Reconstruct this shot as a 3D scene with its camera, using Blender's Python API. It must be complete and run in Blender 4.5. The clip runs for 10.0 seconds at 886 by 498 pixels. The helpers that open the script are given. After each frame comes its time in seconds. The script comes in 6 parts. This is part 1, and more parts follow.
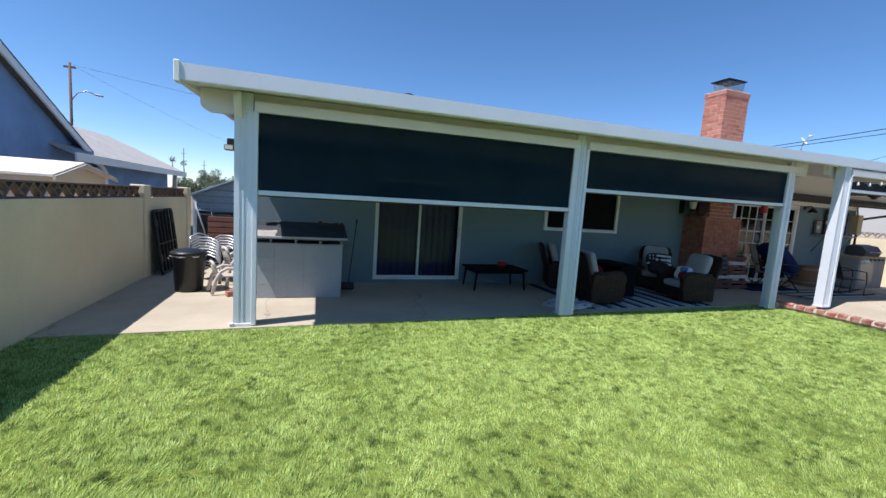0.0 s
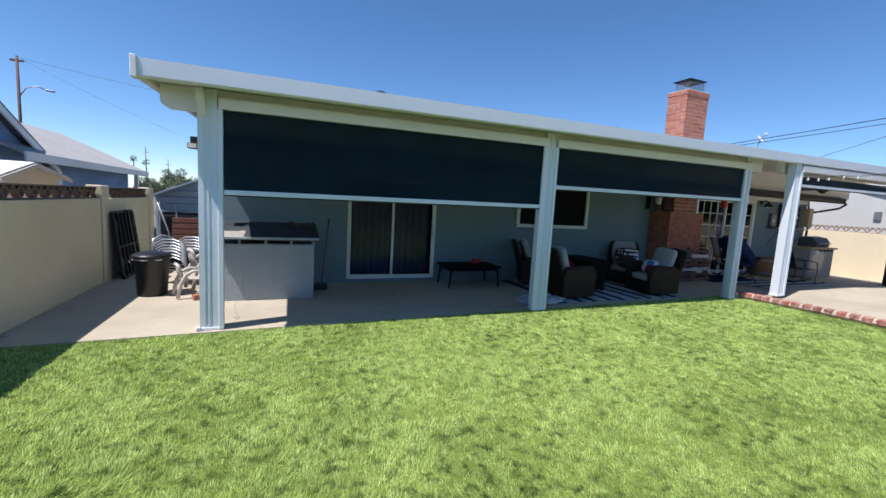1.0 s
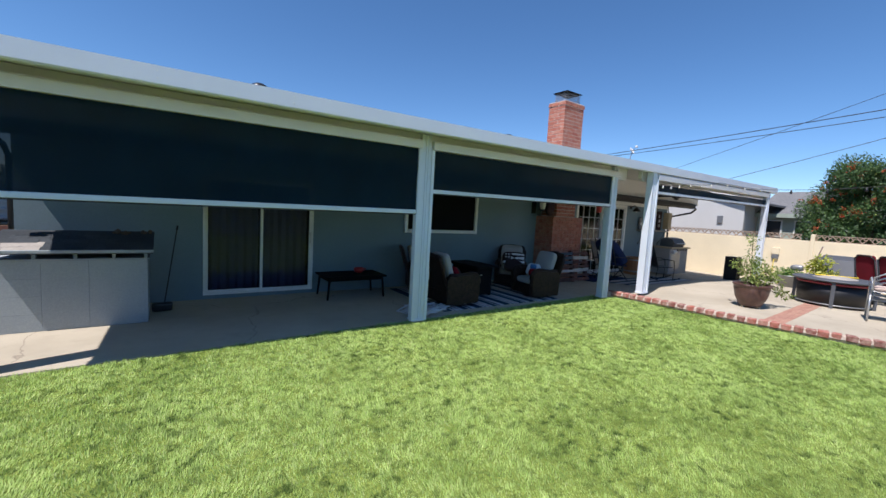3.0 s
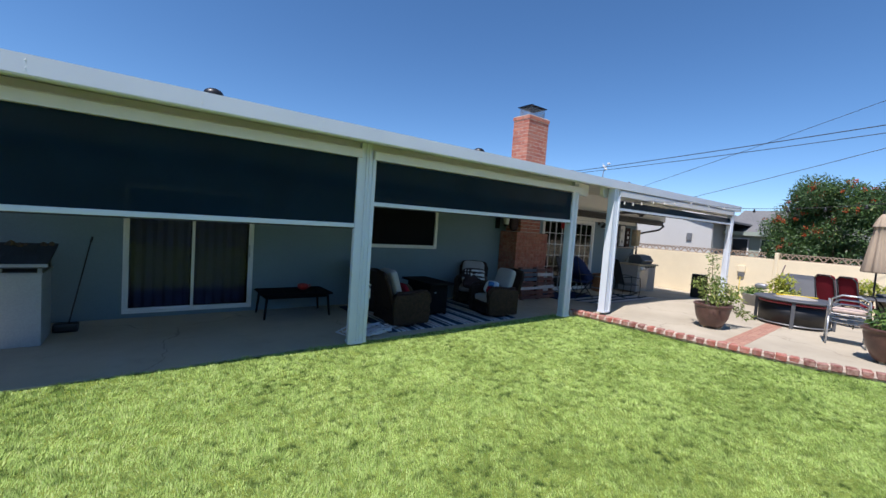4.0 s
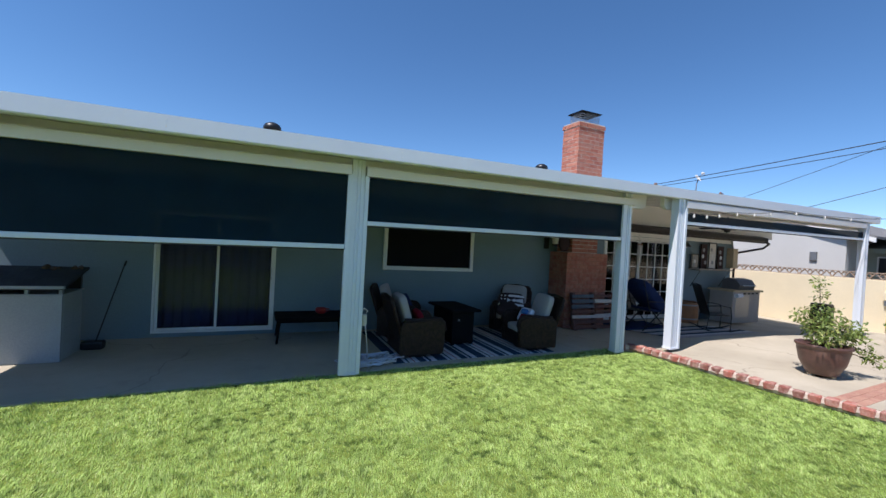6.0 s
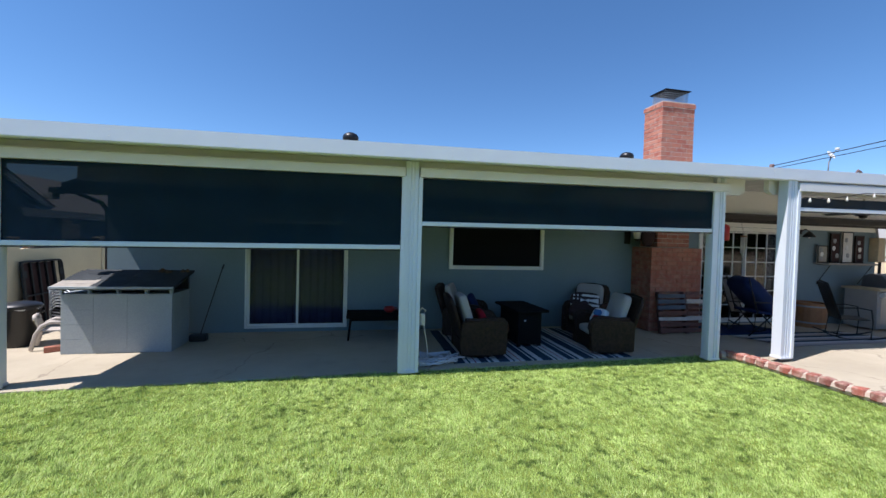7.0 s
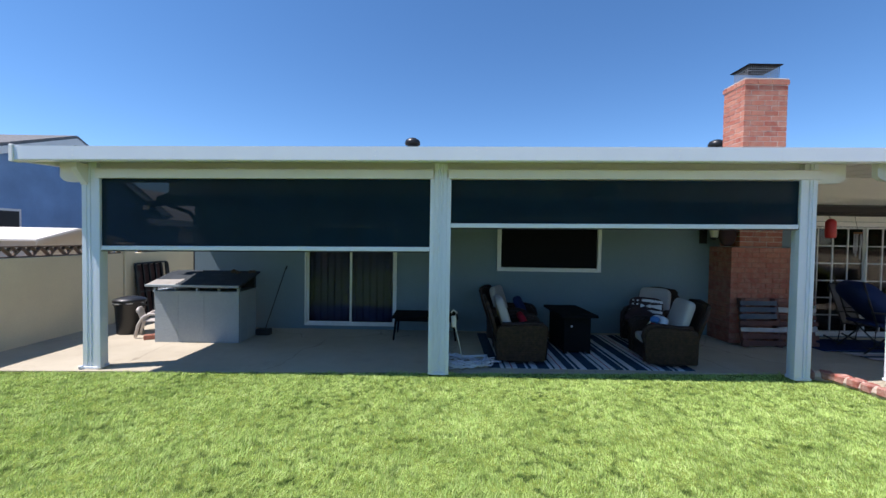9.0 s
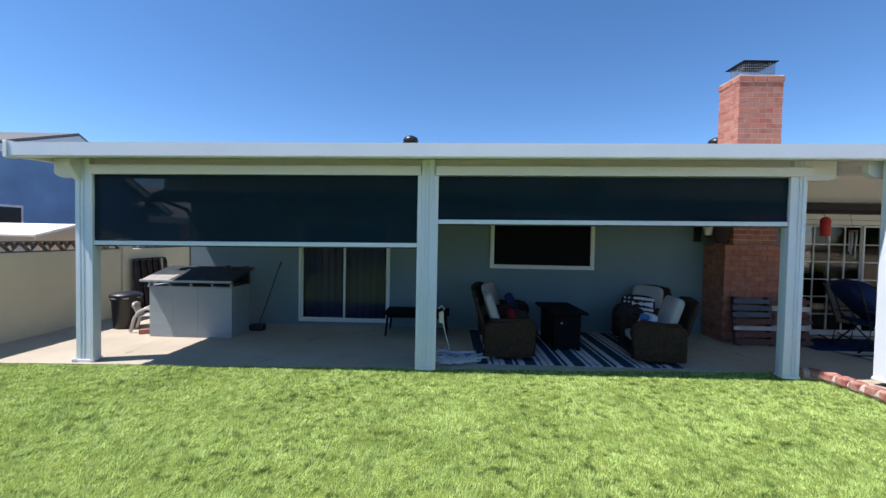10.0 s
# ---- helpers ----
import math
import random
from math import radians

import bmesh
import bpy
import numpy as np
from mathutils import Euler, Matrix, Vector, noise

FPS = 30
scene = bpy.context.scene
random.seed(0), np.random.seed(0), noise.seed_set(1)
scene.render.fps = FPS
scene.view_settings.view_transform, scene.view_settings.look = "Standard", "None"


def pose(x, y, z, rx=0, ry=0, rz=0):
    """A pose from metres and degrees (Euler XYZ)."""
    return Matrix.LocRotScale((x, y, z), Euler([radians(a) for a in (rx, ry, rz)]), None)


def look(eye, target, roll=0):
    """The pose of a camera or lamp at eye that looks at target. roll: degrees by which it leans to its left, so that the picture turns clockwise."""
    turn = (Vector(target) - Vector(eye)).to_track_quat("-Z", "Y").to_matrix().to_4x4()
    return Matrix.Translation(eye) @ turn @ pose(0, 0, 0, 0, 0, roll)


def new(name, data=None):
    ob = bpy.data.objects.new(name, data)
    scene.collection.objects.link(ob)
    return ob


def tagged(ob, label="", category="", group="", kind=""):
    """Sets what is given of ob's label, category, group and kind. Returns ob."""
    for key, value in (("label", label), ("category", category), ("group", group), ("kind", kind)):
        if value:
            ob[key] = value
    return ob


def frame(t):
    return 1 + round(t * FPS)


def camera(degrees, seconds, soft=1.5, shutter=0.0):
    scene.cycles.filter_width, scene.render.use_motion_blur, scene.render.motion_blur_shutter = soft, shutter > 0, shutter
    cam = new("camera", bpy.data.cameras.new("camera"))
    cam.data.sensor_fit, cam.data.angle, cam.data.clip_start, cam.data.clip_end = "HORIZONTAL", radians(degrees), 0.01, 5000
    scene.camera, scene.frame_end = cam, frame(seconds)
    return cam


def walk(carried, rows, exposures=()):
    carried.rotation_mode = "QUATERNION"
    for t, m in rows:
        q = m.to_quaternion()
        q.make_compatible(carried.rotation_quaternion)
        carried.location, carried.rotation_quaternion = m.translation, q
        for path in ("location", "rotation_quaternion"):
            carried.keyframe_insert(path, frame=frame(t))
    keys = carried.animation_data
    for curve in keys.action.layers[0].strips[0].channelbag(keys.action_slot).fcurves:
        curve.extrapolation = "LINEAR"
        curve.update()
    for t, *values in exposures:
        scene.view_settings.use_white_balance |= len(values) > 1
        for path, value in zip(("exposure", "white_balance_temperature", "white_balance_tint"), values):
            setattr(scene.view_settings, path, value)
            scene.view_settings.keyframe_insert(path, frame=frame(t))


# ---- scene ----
cam = camera(96.1, 10.0)
PATH = [
    (0, (0.262, 0.149, 1.66), (0.91, 2.028, 1.436), 3.8),
    (0.5, (0.269, 0.119, 1.667), (0.956, 1.984, 1.44), 3.6),
    (1, (0.293, 0.129, 1.661), (1.054, 1.964, 1.435), 3.2),
    (1.5, (0.403, 0.103, 1.665), (1.259, 1.897, 1.44), 2.9),
    (2, (0.54, 0.105, 1.657), (1.509, 1.842, 1.441), 2.8),
    (2.5, (0.745, 0.164, 1.659), (1.809, 1.845, 1.458), 3.0),
    (3, (1.041, 0.263, 1.717), (2.179, 1.898, 1.533), 3.3),
    (4.3, (1.995, 0.250, 1.776), (3.203, 1.841, 1.681), 4.05),
    (4.5, (2.149, 0.241, 1.781), (3.343, 1.843, 1.696), 4.1),
    (5, (2.54, 0.197, 1.793), (3.665, 1.849, 1.742), 4.2),
    (5.5, (2.868, 0.206, 1.802), (3.868, 1.938, 1.774), 3.9),
    (7, (3.582, 0.138, 1.823), (3.992, 2.094, 1.774), 1.6),
    (7.5, (3.719, 0.141, 1.816), (3.96, 2.126, 1.762), 1.2),
    (8, (3.886, 0.189, 1.825), (4.006, 2.184, 1.768), 1.1),
    (8.5, (4.068, 0.171, 1.845), (4.111, 2.17, 1.789), 1.0),
    (9, (4.315, 0.101, 1.846), (4.308, 2.1, 1.794), 0.9),
    (9.5, (4.436, 0.059, 1.821), (4.413, 2.058, 1.774), 1.0),
    (10, (4.555, 0.076, 1.813), (4.523, 2.075, 1.755), 1.1),
]
walk(cam, [(t, look(eye, target, roll)) for t, eye, target, roll in PATH],
     exposures=[(0.0, 0.44, 6150, 17), (2.0, 0.32, 6150, 17), (5.5, 0.32, 6150, 17), (7.5, 0.54, 6150, 17), (10.0, 0.56, 6150, 17)])

# ---- light ----
world = bpy.data.worlds.new("sky")
scene.world = world
world.use_nodes = True
_wn = world.node_tree.nodes
_sky = _wn.new("ShaderNodeTexSky")
_sky.sky_type, _sky.sun_disc = "NISHITA", False
SUN = Vector((-0.52, -0.145, 1.0)).normalized()
_sky.sun_elevation = math.asin(SUN.z)
_sky.sun_rotation = math.atan2(SUN.x, SUN.y) % (2 * math.pi)
_sky.altitude, _sky.air_density, _sky.dust_density, _sky.ozone_density = 700, 0.85, 0.0, 4.0
_wn["Background"].inputs["Strength"].default_value = 0.121
_hs = _wn.new("ShaderNodeHueSaturation")
_hs.inputs["Saturation"].default_value, _hs.inputs["Hue"].default_value = 1.13, 0.4955
world.node_tree.links.new(_sky.outputs["Color"], _hs.inputs["Color"])
world.node_tree.links.new(_hs.outputs["Color"], _wn["Background"].inputs["Color"])
sun = new("sun", bpy.data.lights.new("sun", "SUN"))
sun.data.energy, sun.data.angle, sun.data.color = 5.0, radians(0.53), (1.0, 0.95, 0.87)
sun.matrix_world = look(SUN * 60, (0, 0, 0))


# ---- materials ----
def nodes(name):
    m = bpy.data.materials.new(name)
    m.use_nodes = True
    nt = m.node_tree
    return m, nt.nodes, nt.links.new, nt.nodes["Principled BSDF"]


def mixc(N, L, fac, a, b, mode="MIX"):
    x = N.new("ShaderNodeMix")
    x.data_type, x.blend_type = "RGBA", mode
    for sock, v in ((x.inputs["Factor"], fac), (x.inputs["A"], a), (x.inputs["B"], b)):
        if hasattr(v, "is_output"):
            L(v, sock)
        elif isinstance(v, (int, float)):
            sock.default_value = v
        else:
            sock.default_value = (*v, 1)
    return x.outputs["Result"]


def noise_tex(N, L, co, scale, detail=4, rough=0.55):
    n = N.new("ShaderNodeTexNoise")
    n.inputs["Scale"].default_value, n.inputs["Detail"].default_value, n.inputs["Roughness"].default_value = scale, detail, rough
    L(co, n.inputs["Vector"])
    return n.outputs["Fac"]


def ramp(N, L, fac, *stops, const=False):
    r = N.new("ShaderNodeValToRGB")
    if const:
        r.color_ramp.interpolation = "CONSTANT"
    e = r.color_ramp.elements
    while len(e) < len(stops):
        e.new(0.5)
    for k, (p, c) in zip(e, stops):
        k.position, k.color = p, ((c, c, c, 1) if isinstance(c, (int, float)) else (*c, 1))
    L(fac, r.inputs["Fac"])
    return r.outputs["Color"]


def bumped(N, L, b, height, strength=0.3, dist=0.01):
    k = N.new("ShaderNodeBump")
    k.inputs["Strength"].default_value, k.inputs["Distance"].default_value = strength, dist
    L(height, k.inputs["Height"])
    L(k.outputs["Normal"], b.inputs["Normal"])


def M(name, col, rough=0.6, metal=0.0, var=0.12, scale=3.0, grain=60.0, gvar=0.06, bump=0.15, spec=0.5, rand=0.0, stain=None):
    """Paint, plastic, metal or stucco with wear at two scales."""
    m, N, L, b = nodes(name)
    co = N.new("ShaderNodeTexCoord").outputs["Object"]
    big = noise_tex(N, L, co, scale, 5)
    fine = noise_tex(N, L, co, grain, 3)
    lo, hi = [c * (1 - var) for c in col], [min(1, c * (1 + var)) for c in col]
    c = ramp(N, L, big, (0.3, lo), (0.7, hi))
    c = mixc(N, L, ramp(N, L, fine, (0.35, 0), (0.65, gvar * 2)), c, [k * 0.6 for k in col])
    if stain:
        s = noise_tex(N, L, co, scale * 0.45, 6, 0.65)
        c = mixc(N, L, ramp(N, L, s, (0.52, 0), (0.75, 0.6)), c, stain)
    if rand:
        oi = N.new("ShaderNodeObjectInfo").outputs["Random"]
        c = mixc(N, L, ramp(N, L, oi, (0, 0), (1, rand)), c, [k * 0.45 for k in col])
    L(c, b.inputs["Base Color"])
    L(ramp(N, L, big, (0.3, max(0, rough - 0.08)), (0.7, min(1, rough + 0.08))), b.inputs["Roughness"])
    b.inputs["Metallic"].default_value = metal
    b.inputs["Specular IOR Level"].default_value = spec
    if bump:
        bumped(N, L, b, fine, bump, 0.004)
    return m


ALU = M("white_aluminium", (0.69, 0.735, 0.79), 0.38, 0, 0.03, 1.5, 90, 0.02, 0.03)
CREAM = M("cream_aluminium", (0.73, 0.72, 0.70), 0.45, 0, 0.03, 1.5, 90, 0.02, 0.03)
STUCCO = M("blue_grey_stucco", (0.19, 0.255, 0.285), 0.9, 0, 0.05, 1.2, 70, 0.10, 0.5, 0.2)
WALLC = M("cream_stucco", (0.78, 0.675, 0.475), 0.92, 0, 0.05, 0.9, 55, 0.08, 0.5, 0.2, stain=(0.66, 0.565, 0.395))
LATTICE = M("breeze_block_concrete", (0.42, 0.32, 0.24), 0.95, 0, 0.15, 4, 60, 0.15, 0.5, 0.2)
# darker brown copy for the west wall, its shade mixed into the colour
LATTICE_SHADED = M("shaded_breeze_block", (0.19, 0.14, 0.11), 0.95, 0, 0.15, 4, 60, 0.15, 0.5, 0.2)
BLUEW = M("neighbour_blue_stucco", (0.215, 0.35, 0.57), 0.92, 0, 0.2, 0.8, 40, 0.1, 0.5, 0.2)
WHITEW = M("neighbour_white_stucco", (0.56, 0.555, 0.53), 0.9, 0, 0.04, 0.8, 50, 0.06, 0.4, 0.2)
GREENW = M("neighbour_green_siding", (0.36, 0.42, 0.36), 0.85, 0, 0.06, 0.8, 50, 0.06, 0.3, 0.2)
TRIMW = M("white_trim_paint", (0.78, 0.78, 0.75), 0.5, 0, 0.04, 2, 60, 0.04, 0.06)
SHEDP = M("beige_shed_plastic", (0.52, 0.48, 0.42), 0.7, 0, 0.05, 1.5, 60, 0.05, 0.1)
BLACKM = M("black_metal", (0.009, 0.009, 0.010), 0.5, 0.0, 0.2, 5, 80, 0.1, 0.08)
CAPM = M("matt_black_sheet", (0.006, 0.006, 0.007), 0.85, 0, 0.2, 5, 80, 0.1, 0.08, 0.15)
BLACKP = M("black_plastic", (0.012, 0.012, 0.013), 0.42, 0, 0.2, 3, 70, 0.1, 0.08)
GUTTER = M("dark_brown_gutter", (0.028, 0.024, 0.022), 0.5, 0.2, 0.2, 3, 60, 0.08, 0.06)
BLOCKP = M("grey_painted_block", (0.35, 0.39, 0.41), 0.9, 0, 0.05, 2.2, 60, 0.12, 0.6, 0.2, rand=0.08)
CUSHION = M("beige_outdoor_fabric", (0.41, 0.38, 0.36), 0.95, 0, 0.06, 3, 220, 0.15, 0.3, 0.1)
REDF = M("red_fabric", (0.27, 0.012, 0.022), 0.9, 0, 0.12, 4, 180, 0.12, 0.3, 0.15)
REDS = M("dark_red_sling", (0.15, 0.012, 0.020), 0.85, 0, 0.15, 4, 160, 0.15, 0.3, 0.15)
NAVYF = M("navy_fabric", (0.018, 0.03, 0.085), 0.9, 0, 0.15, 4, 180, 0.12, 0.3, 0.1)
NAVYR = M("navy_rug_yarn", (0.040, 0.066, 0.098), 0.97, 0, 0.15, 6, 250, 0.2, 0.5, 0.05)
WHITER = M("white_rug_yarn", (0.58, 0.58, 0.58), 0.97, 0, 0.08, 6, 250, 0.2, 0.5, 0.05)
REDR = M("red_rug_yarn", (0.32, 0.07, 0.09), 0.97, 0, 0.12, 6, 250, 0.2, 0.5, 0.05)
WHITEF = M("white_fabric", (0.72, 0.71, 0.70), 0.9, 0, 0.05, 4, 200, 0.1, 0.3, 0.1)
DARKF = M("dark_brown_throw", (0.060, 0.036, 0.036), 0.95, 0, 0.15, 4, 200, 0.12, 0.4, 0.1)
TAN = M("tan_umbrella_cloth", (0.42, 0.33, 0.24), 0.92, 0, 0.08, 3, 200, 0.1, 0.3, 0.1)
POTC = M("glazed_brown_clay", (0.115, 0.058, 0.045), 0.40, 0, 0.3, 6, 50, 0.2, 0.2, stain=(0.32, 0.20, 0.17))
SOIL = M("dark_soil", (0.05, 0.035, 0.025), 1, 0, 0.3, 20, 80, 0.3, 1, 0.1)
GREYM = M("grey_metal", (0.30, 0.31, 0.32), 0.45, 0.6, 0.1, 4, 70, 0.08, 0.06)
SLATE = M("dark_slate_paint", (0.085, 0.09, 0.10), 0.55, 0, 0.15, 4, 70, 0.1, 0.1)
SILVER = M("silver_chair_tube", (0.50, 0.52, 0.54), 0.35, 0.6, 0.05, 4, 70, 0.05, 0.04)
PLASTW = M("white_resin_plastic", (0.62, 0.60, 0.56), 0.5, 0, 0.06, 3, 70, 0.06, 0.06)
WOODO = M("orange_cedar", (0.34, 0.15, 0.06), 0.65, 0, 0.2, 5, 40, 0.2, 0.2)
WOODG = M("weathered_pallet_wood", (0.20, 0.085, 0.065), 0.85, 0, 0.45, 4, 40, 0.25, 0.4, rand=0.6)
WOODW = M("whitewashed_pallet_wood", (0.55, 0.50, 0.46), 0.85, 0, 0.2, 4, 40, 0.2, 0.4)
WOODB = M("blue_grey_pallet_wood", (0.10, 0.12, 0.15), 0.85, 0, 0.25, 4, 40, 0.2, 0.4)
SHINGLE = M("grey_roof_shingle", (0.20, 0.20, 0.20), 0.95, 0, 0.1, 1.5, 18, 0.35, 0.8, 0.1)
DARKSH = M("charcoal_composition_shingle", (0.06, 0.068, 0.075), 0.95, 0, 0.2, 3, 50, 0.3, 0.8, 0.15, rand=0.4)
WEATH = M("sunbleached_wood", (0.36, 0.33, 0.29), 0.9, 0, 0.15, 5, 40, 0.2, 0.3)
STEELB = M("blue_grey_metal_siding", (0.34, 0.42, 0.50), 0.5, 0.1, 0.1, 2, 40, 0.08, 0.05)
BARK = M("bark", (0.13, 0.09, 0.06), 0.95, 0, 0.3, 6, 40, 0.3, 1.0, 0.1)
WIRE = M("cable_black", (0.02, 0.02, 0.02), 0.6, 0, 0.1, 3, 50, 0.05, 0)
POLEW = M("weathered_pole_wood", (0.16, 0.11, 0.10), 0.9, 0, 0.2, 3, 40, 0.2, 0.3)
ROPE = M("white_nylon_rope", (0.68, 0.68, 0.70), 0.8, 0, 0.06, 8, 200, 0.15, 0.3)
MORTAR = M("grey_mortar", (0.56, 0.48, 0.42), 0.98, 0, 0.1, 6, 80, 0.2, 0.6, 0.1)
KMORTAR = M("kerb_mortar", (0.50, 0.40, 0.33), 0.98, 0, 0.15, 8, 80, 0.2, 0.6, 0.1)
# mortar copy for the hearth: shade and orange bounce put into its brown
HMORTAR = M("shaded_hearth_mortar", (0.30, 0.16, 0.11), 0.98, 0, 0.15, 8, 80, 0.2, 0.6, 0.1)
ISLAND = M("grey_block_island", (0.36, 0.34, 0.31), 0.9, 0, 0.08, 3, 60, 0.1, 0.4, 0.2)
STONE = M("tan_stone_box", (0.52, 0.42, 0.28), 0.9, 0, 0.1, 6, 80, 0.2, 0.4, 0.1)


def brick_mat(name, a, b, pale, worn=0.50):
    m, N, L, p = nodes(name)
    oi = N.new("ShaderNodeObjectInfo").outputs["Random"]
    c = mixc(N, L, ramp(N, L, oi, (0.0, 0), (1.0, 1)), a, b)
    n1 = noise_tex(N, L, N.new("ShaderNodeNewGeometry").outputs["Position"], 9, 6, 0.65)
    c = mixc(N, L, ramp(N, L, n1, (worn, 0), (worn + 0.22, 0.55)), c, pale)
    n2 = noise_tex(N, L, N.new("ShaderNodeNewGeometry").outputs["Position"], 70, 3)
    c = mixc(N, L, ramp(N, L, n2, (0.4, 0.25), (0.6, 0)), c, [k * 0.4 for k in a])
    L(c, p.inputs["Base Color"])
    p.inputs["Roughness"].default_value = 0.92
    p.inputs["Specular IOR Level"].default_value = 0.2
    bumped(N, L, p, n2, 0.6, 0.006)
    return m


BRICK = brick_mat("red_brick", (0.45, 0.175, 0.115), (0.33, 0.10, 0.068), (0.47, 0.30, 0.23), 0.43)
KBRICK = brick_mat("worn_kerb_brick", (0.40, 0.13, 0.095), (0.20, 0.085, 0.07), (0.62, 0.46, 0.38), 0.42)
PAVER = brick_mat("faded_paver_brick", (0.44, 0.245, 0.175), (0.37, 0.19, 0.14), (0.54, 0.39, 0.30))


def concrete():
    m, N, L, b = nodes("pale_concrete")
    co = N.new("ShaderNodeNewGeometry").outputs["Position"]
    a = noise_tex(N, L, co, 0.7, 7, 0.62)
    f = noise_tex(N, L, co, 110, 3)
    s = noise_tex(N, L, co, 3.2, 6, 0.7)
    c = ramp(N, L, a, (0.3, (0.385, 0.335, 0.25)), (0.7, (0.51, 0.45, 0.342)))
    c = mixc(N, L, ramp(N, L, s, (0.55, 0), (0.78, 0.45)), c, (0.28, 0.23, 0.18))
    c = mixc(N, L, ramp(N, L, f, (0.3, 0.3), (0.6, 0)), c, (0.3, 0.27, 0.23))
    v = N.new("ShaderNodeTexVoronoi")
    v.feature = "DISTANCE_TO_EDGE"
    v.inputs["Scale"].default_value = 0.35
    wob = N.new("ShaderNodeVectorMath")
    wob.operation = "MULTIPLY_ADD"
    wn = N.new("ShaderNodeTexNoise")
    wn.inputs["Scale"].default_value, wn.inputs["Detail"].default_value = 1.7, 6
    L(co, wn.inputs["Vector"])
    L(wn.outputs["Color"], wob.inputs[0])
    wob.inputs[1].default_value = (0.7, 0.7, 0.7)
    L(co, wob.inputs[2])
    L(wob.outputs["Vector"], v.inputs["Vector"])
    c = mixc(N, L, ramp(N, L, v.outputs["Distance"], (0.0, 0.6), (0.0035, 0)), c, (0.14, 0.11, 0.09))
    L(c, b.inputs["Base Color"])
    b.inputs["Roughness"].default_value = 0.88
    b.inputs["Specular IOR Level"].default_value = 0.25
    bumped(N, L, b, f, 0.3, 0.004)
    return m


CONCRETE = concrete()


def turf_mats():
    """One map laid flat over the lawn paints shade between tufts into backing and blades."""
    def cleft_shade(N, L):
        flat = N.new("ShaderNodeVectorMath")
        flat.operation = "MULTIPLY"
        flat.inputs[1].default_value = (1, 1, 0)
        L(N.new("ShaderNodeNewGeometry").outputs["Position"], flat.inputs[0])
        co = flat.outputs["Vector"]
        # deep: painted shade in the gaps of the pile, stronger in some zones
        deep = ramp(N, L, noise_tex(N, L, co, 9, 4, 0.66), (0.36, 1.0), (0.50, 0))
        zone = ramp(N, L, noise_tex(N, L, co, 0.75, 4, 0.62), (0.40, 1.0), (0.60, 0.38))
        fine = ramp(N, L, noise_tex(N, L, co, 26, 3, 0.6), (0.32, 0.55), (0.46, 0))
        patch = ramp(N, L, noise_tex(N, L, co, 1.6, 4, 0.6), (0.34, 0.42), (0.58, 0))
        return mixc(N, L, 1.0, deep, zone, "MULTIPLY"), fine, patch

    m, N, L, b = nodes("turf_backing")
    co = N.new("ShaderNodeNewGeometry").outputs["Position"]
    n1 = noise_tex(N, L, co, 40, 4, 0.7)
    deep, fine, patch = cleft_shade(N, L)
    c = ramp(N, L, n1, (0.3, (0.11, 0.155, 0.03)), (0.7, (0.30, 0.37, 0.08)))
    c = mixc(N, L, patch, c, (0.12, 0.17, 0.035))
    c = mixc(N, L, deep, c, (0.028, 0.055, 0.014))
    L(c, b.inputs["Base Color"])
    b.inputs["Roughness"].default_value = 0.9
    b.inputs["Specular IOR Level"].default_value = 0.1
    bumped(N, L, b, n1, 0.8, 0.03)
    m2, N, L, b = nodes("turf_blade")
    g = N.new("ShaderNodeNewGeometry")
    deep, fine, patch = cleft_shade(N, L)
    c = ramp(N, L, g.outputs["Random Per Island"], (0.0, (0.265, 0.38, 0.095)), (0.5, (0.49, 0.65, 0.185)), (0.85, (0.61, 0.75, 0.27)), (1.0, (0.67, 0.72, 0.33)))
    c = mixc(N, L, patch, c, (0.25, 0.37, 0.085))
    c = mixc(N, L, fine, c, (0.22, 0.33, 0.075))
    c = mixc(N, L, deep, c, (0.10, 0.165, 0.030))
    L(c, b.inputs["Base Color"])
    b.inputs["Roughness"].default_value = 0.55
    b.inputs["Specular IOR Level"].default_value = 0.1
    tr = N.new("ShaderNodeBsdfTranslucent")
    L(c, tr.inputs["Color"])
    mx = N.new("ShaderNodeMixShader")
    mx.inputs[0].default_value = 0.35
    L(b.outputs[0], mx.inputs[1])
    L(tr.outputs[0], mx.inputs[2])
    L(mx.outputs[0], N["Material Output"].inputs["Surface"])
    return m, m2


TURF, BLADE = turf_mats()


def leaf_mat(name, dark, light, tips=None):
    m, N, L, b = nodes(name)
    g = N.new("ShaderNodeNewGeometry")
    c = ramp(N, L, g.outputs["Random Per Island"], (0.0, dark), (0.8, light), (1.0, tips or light))
    n = noise_tex(N, L, g.outputs["Position"], 2.2, 3)
    c = mixc(N, L, ramp(N, L, n, (0.35, 0.4), (0.6, 0)), c, dark)
    L(c, b.inputs["Base Color"])
    b.inputs["Roughness"].default_value = 0.5
    tr = N.new("ShaderNodeBsdfTranslucent")
    L(c, tr.inputs["Color"])
    mx = N.new("ShaderNodeMixShader")
    mx.inputs[0].default_value = 0.3
    L(b.outputs[0], mx.inputs[1])
    L(tr.outputs[0], mx.inputs[2])
    L(mx.outputs[0], N["Material Output"].inputs["Surface"])
    return m


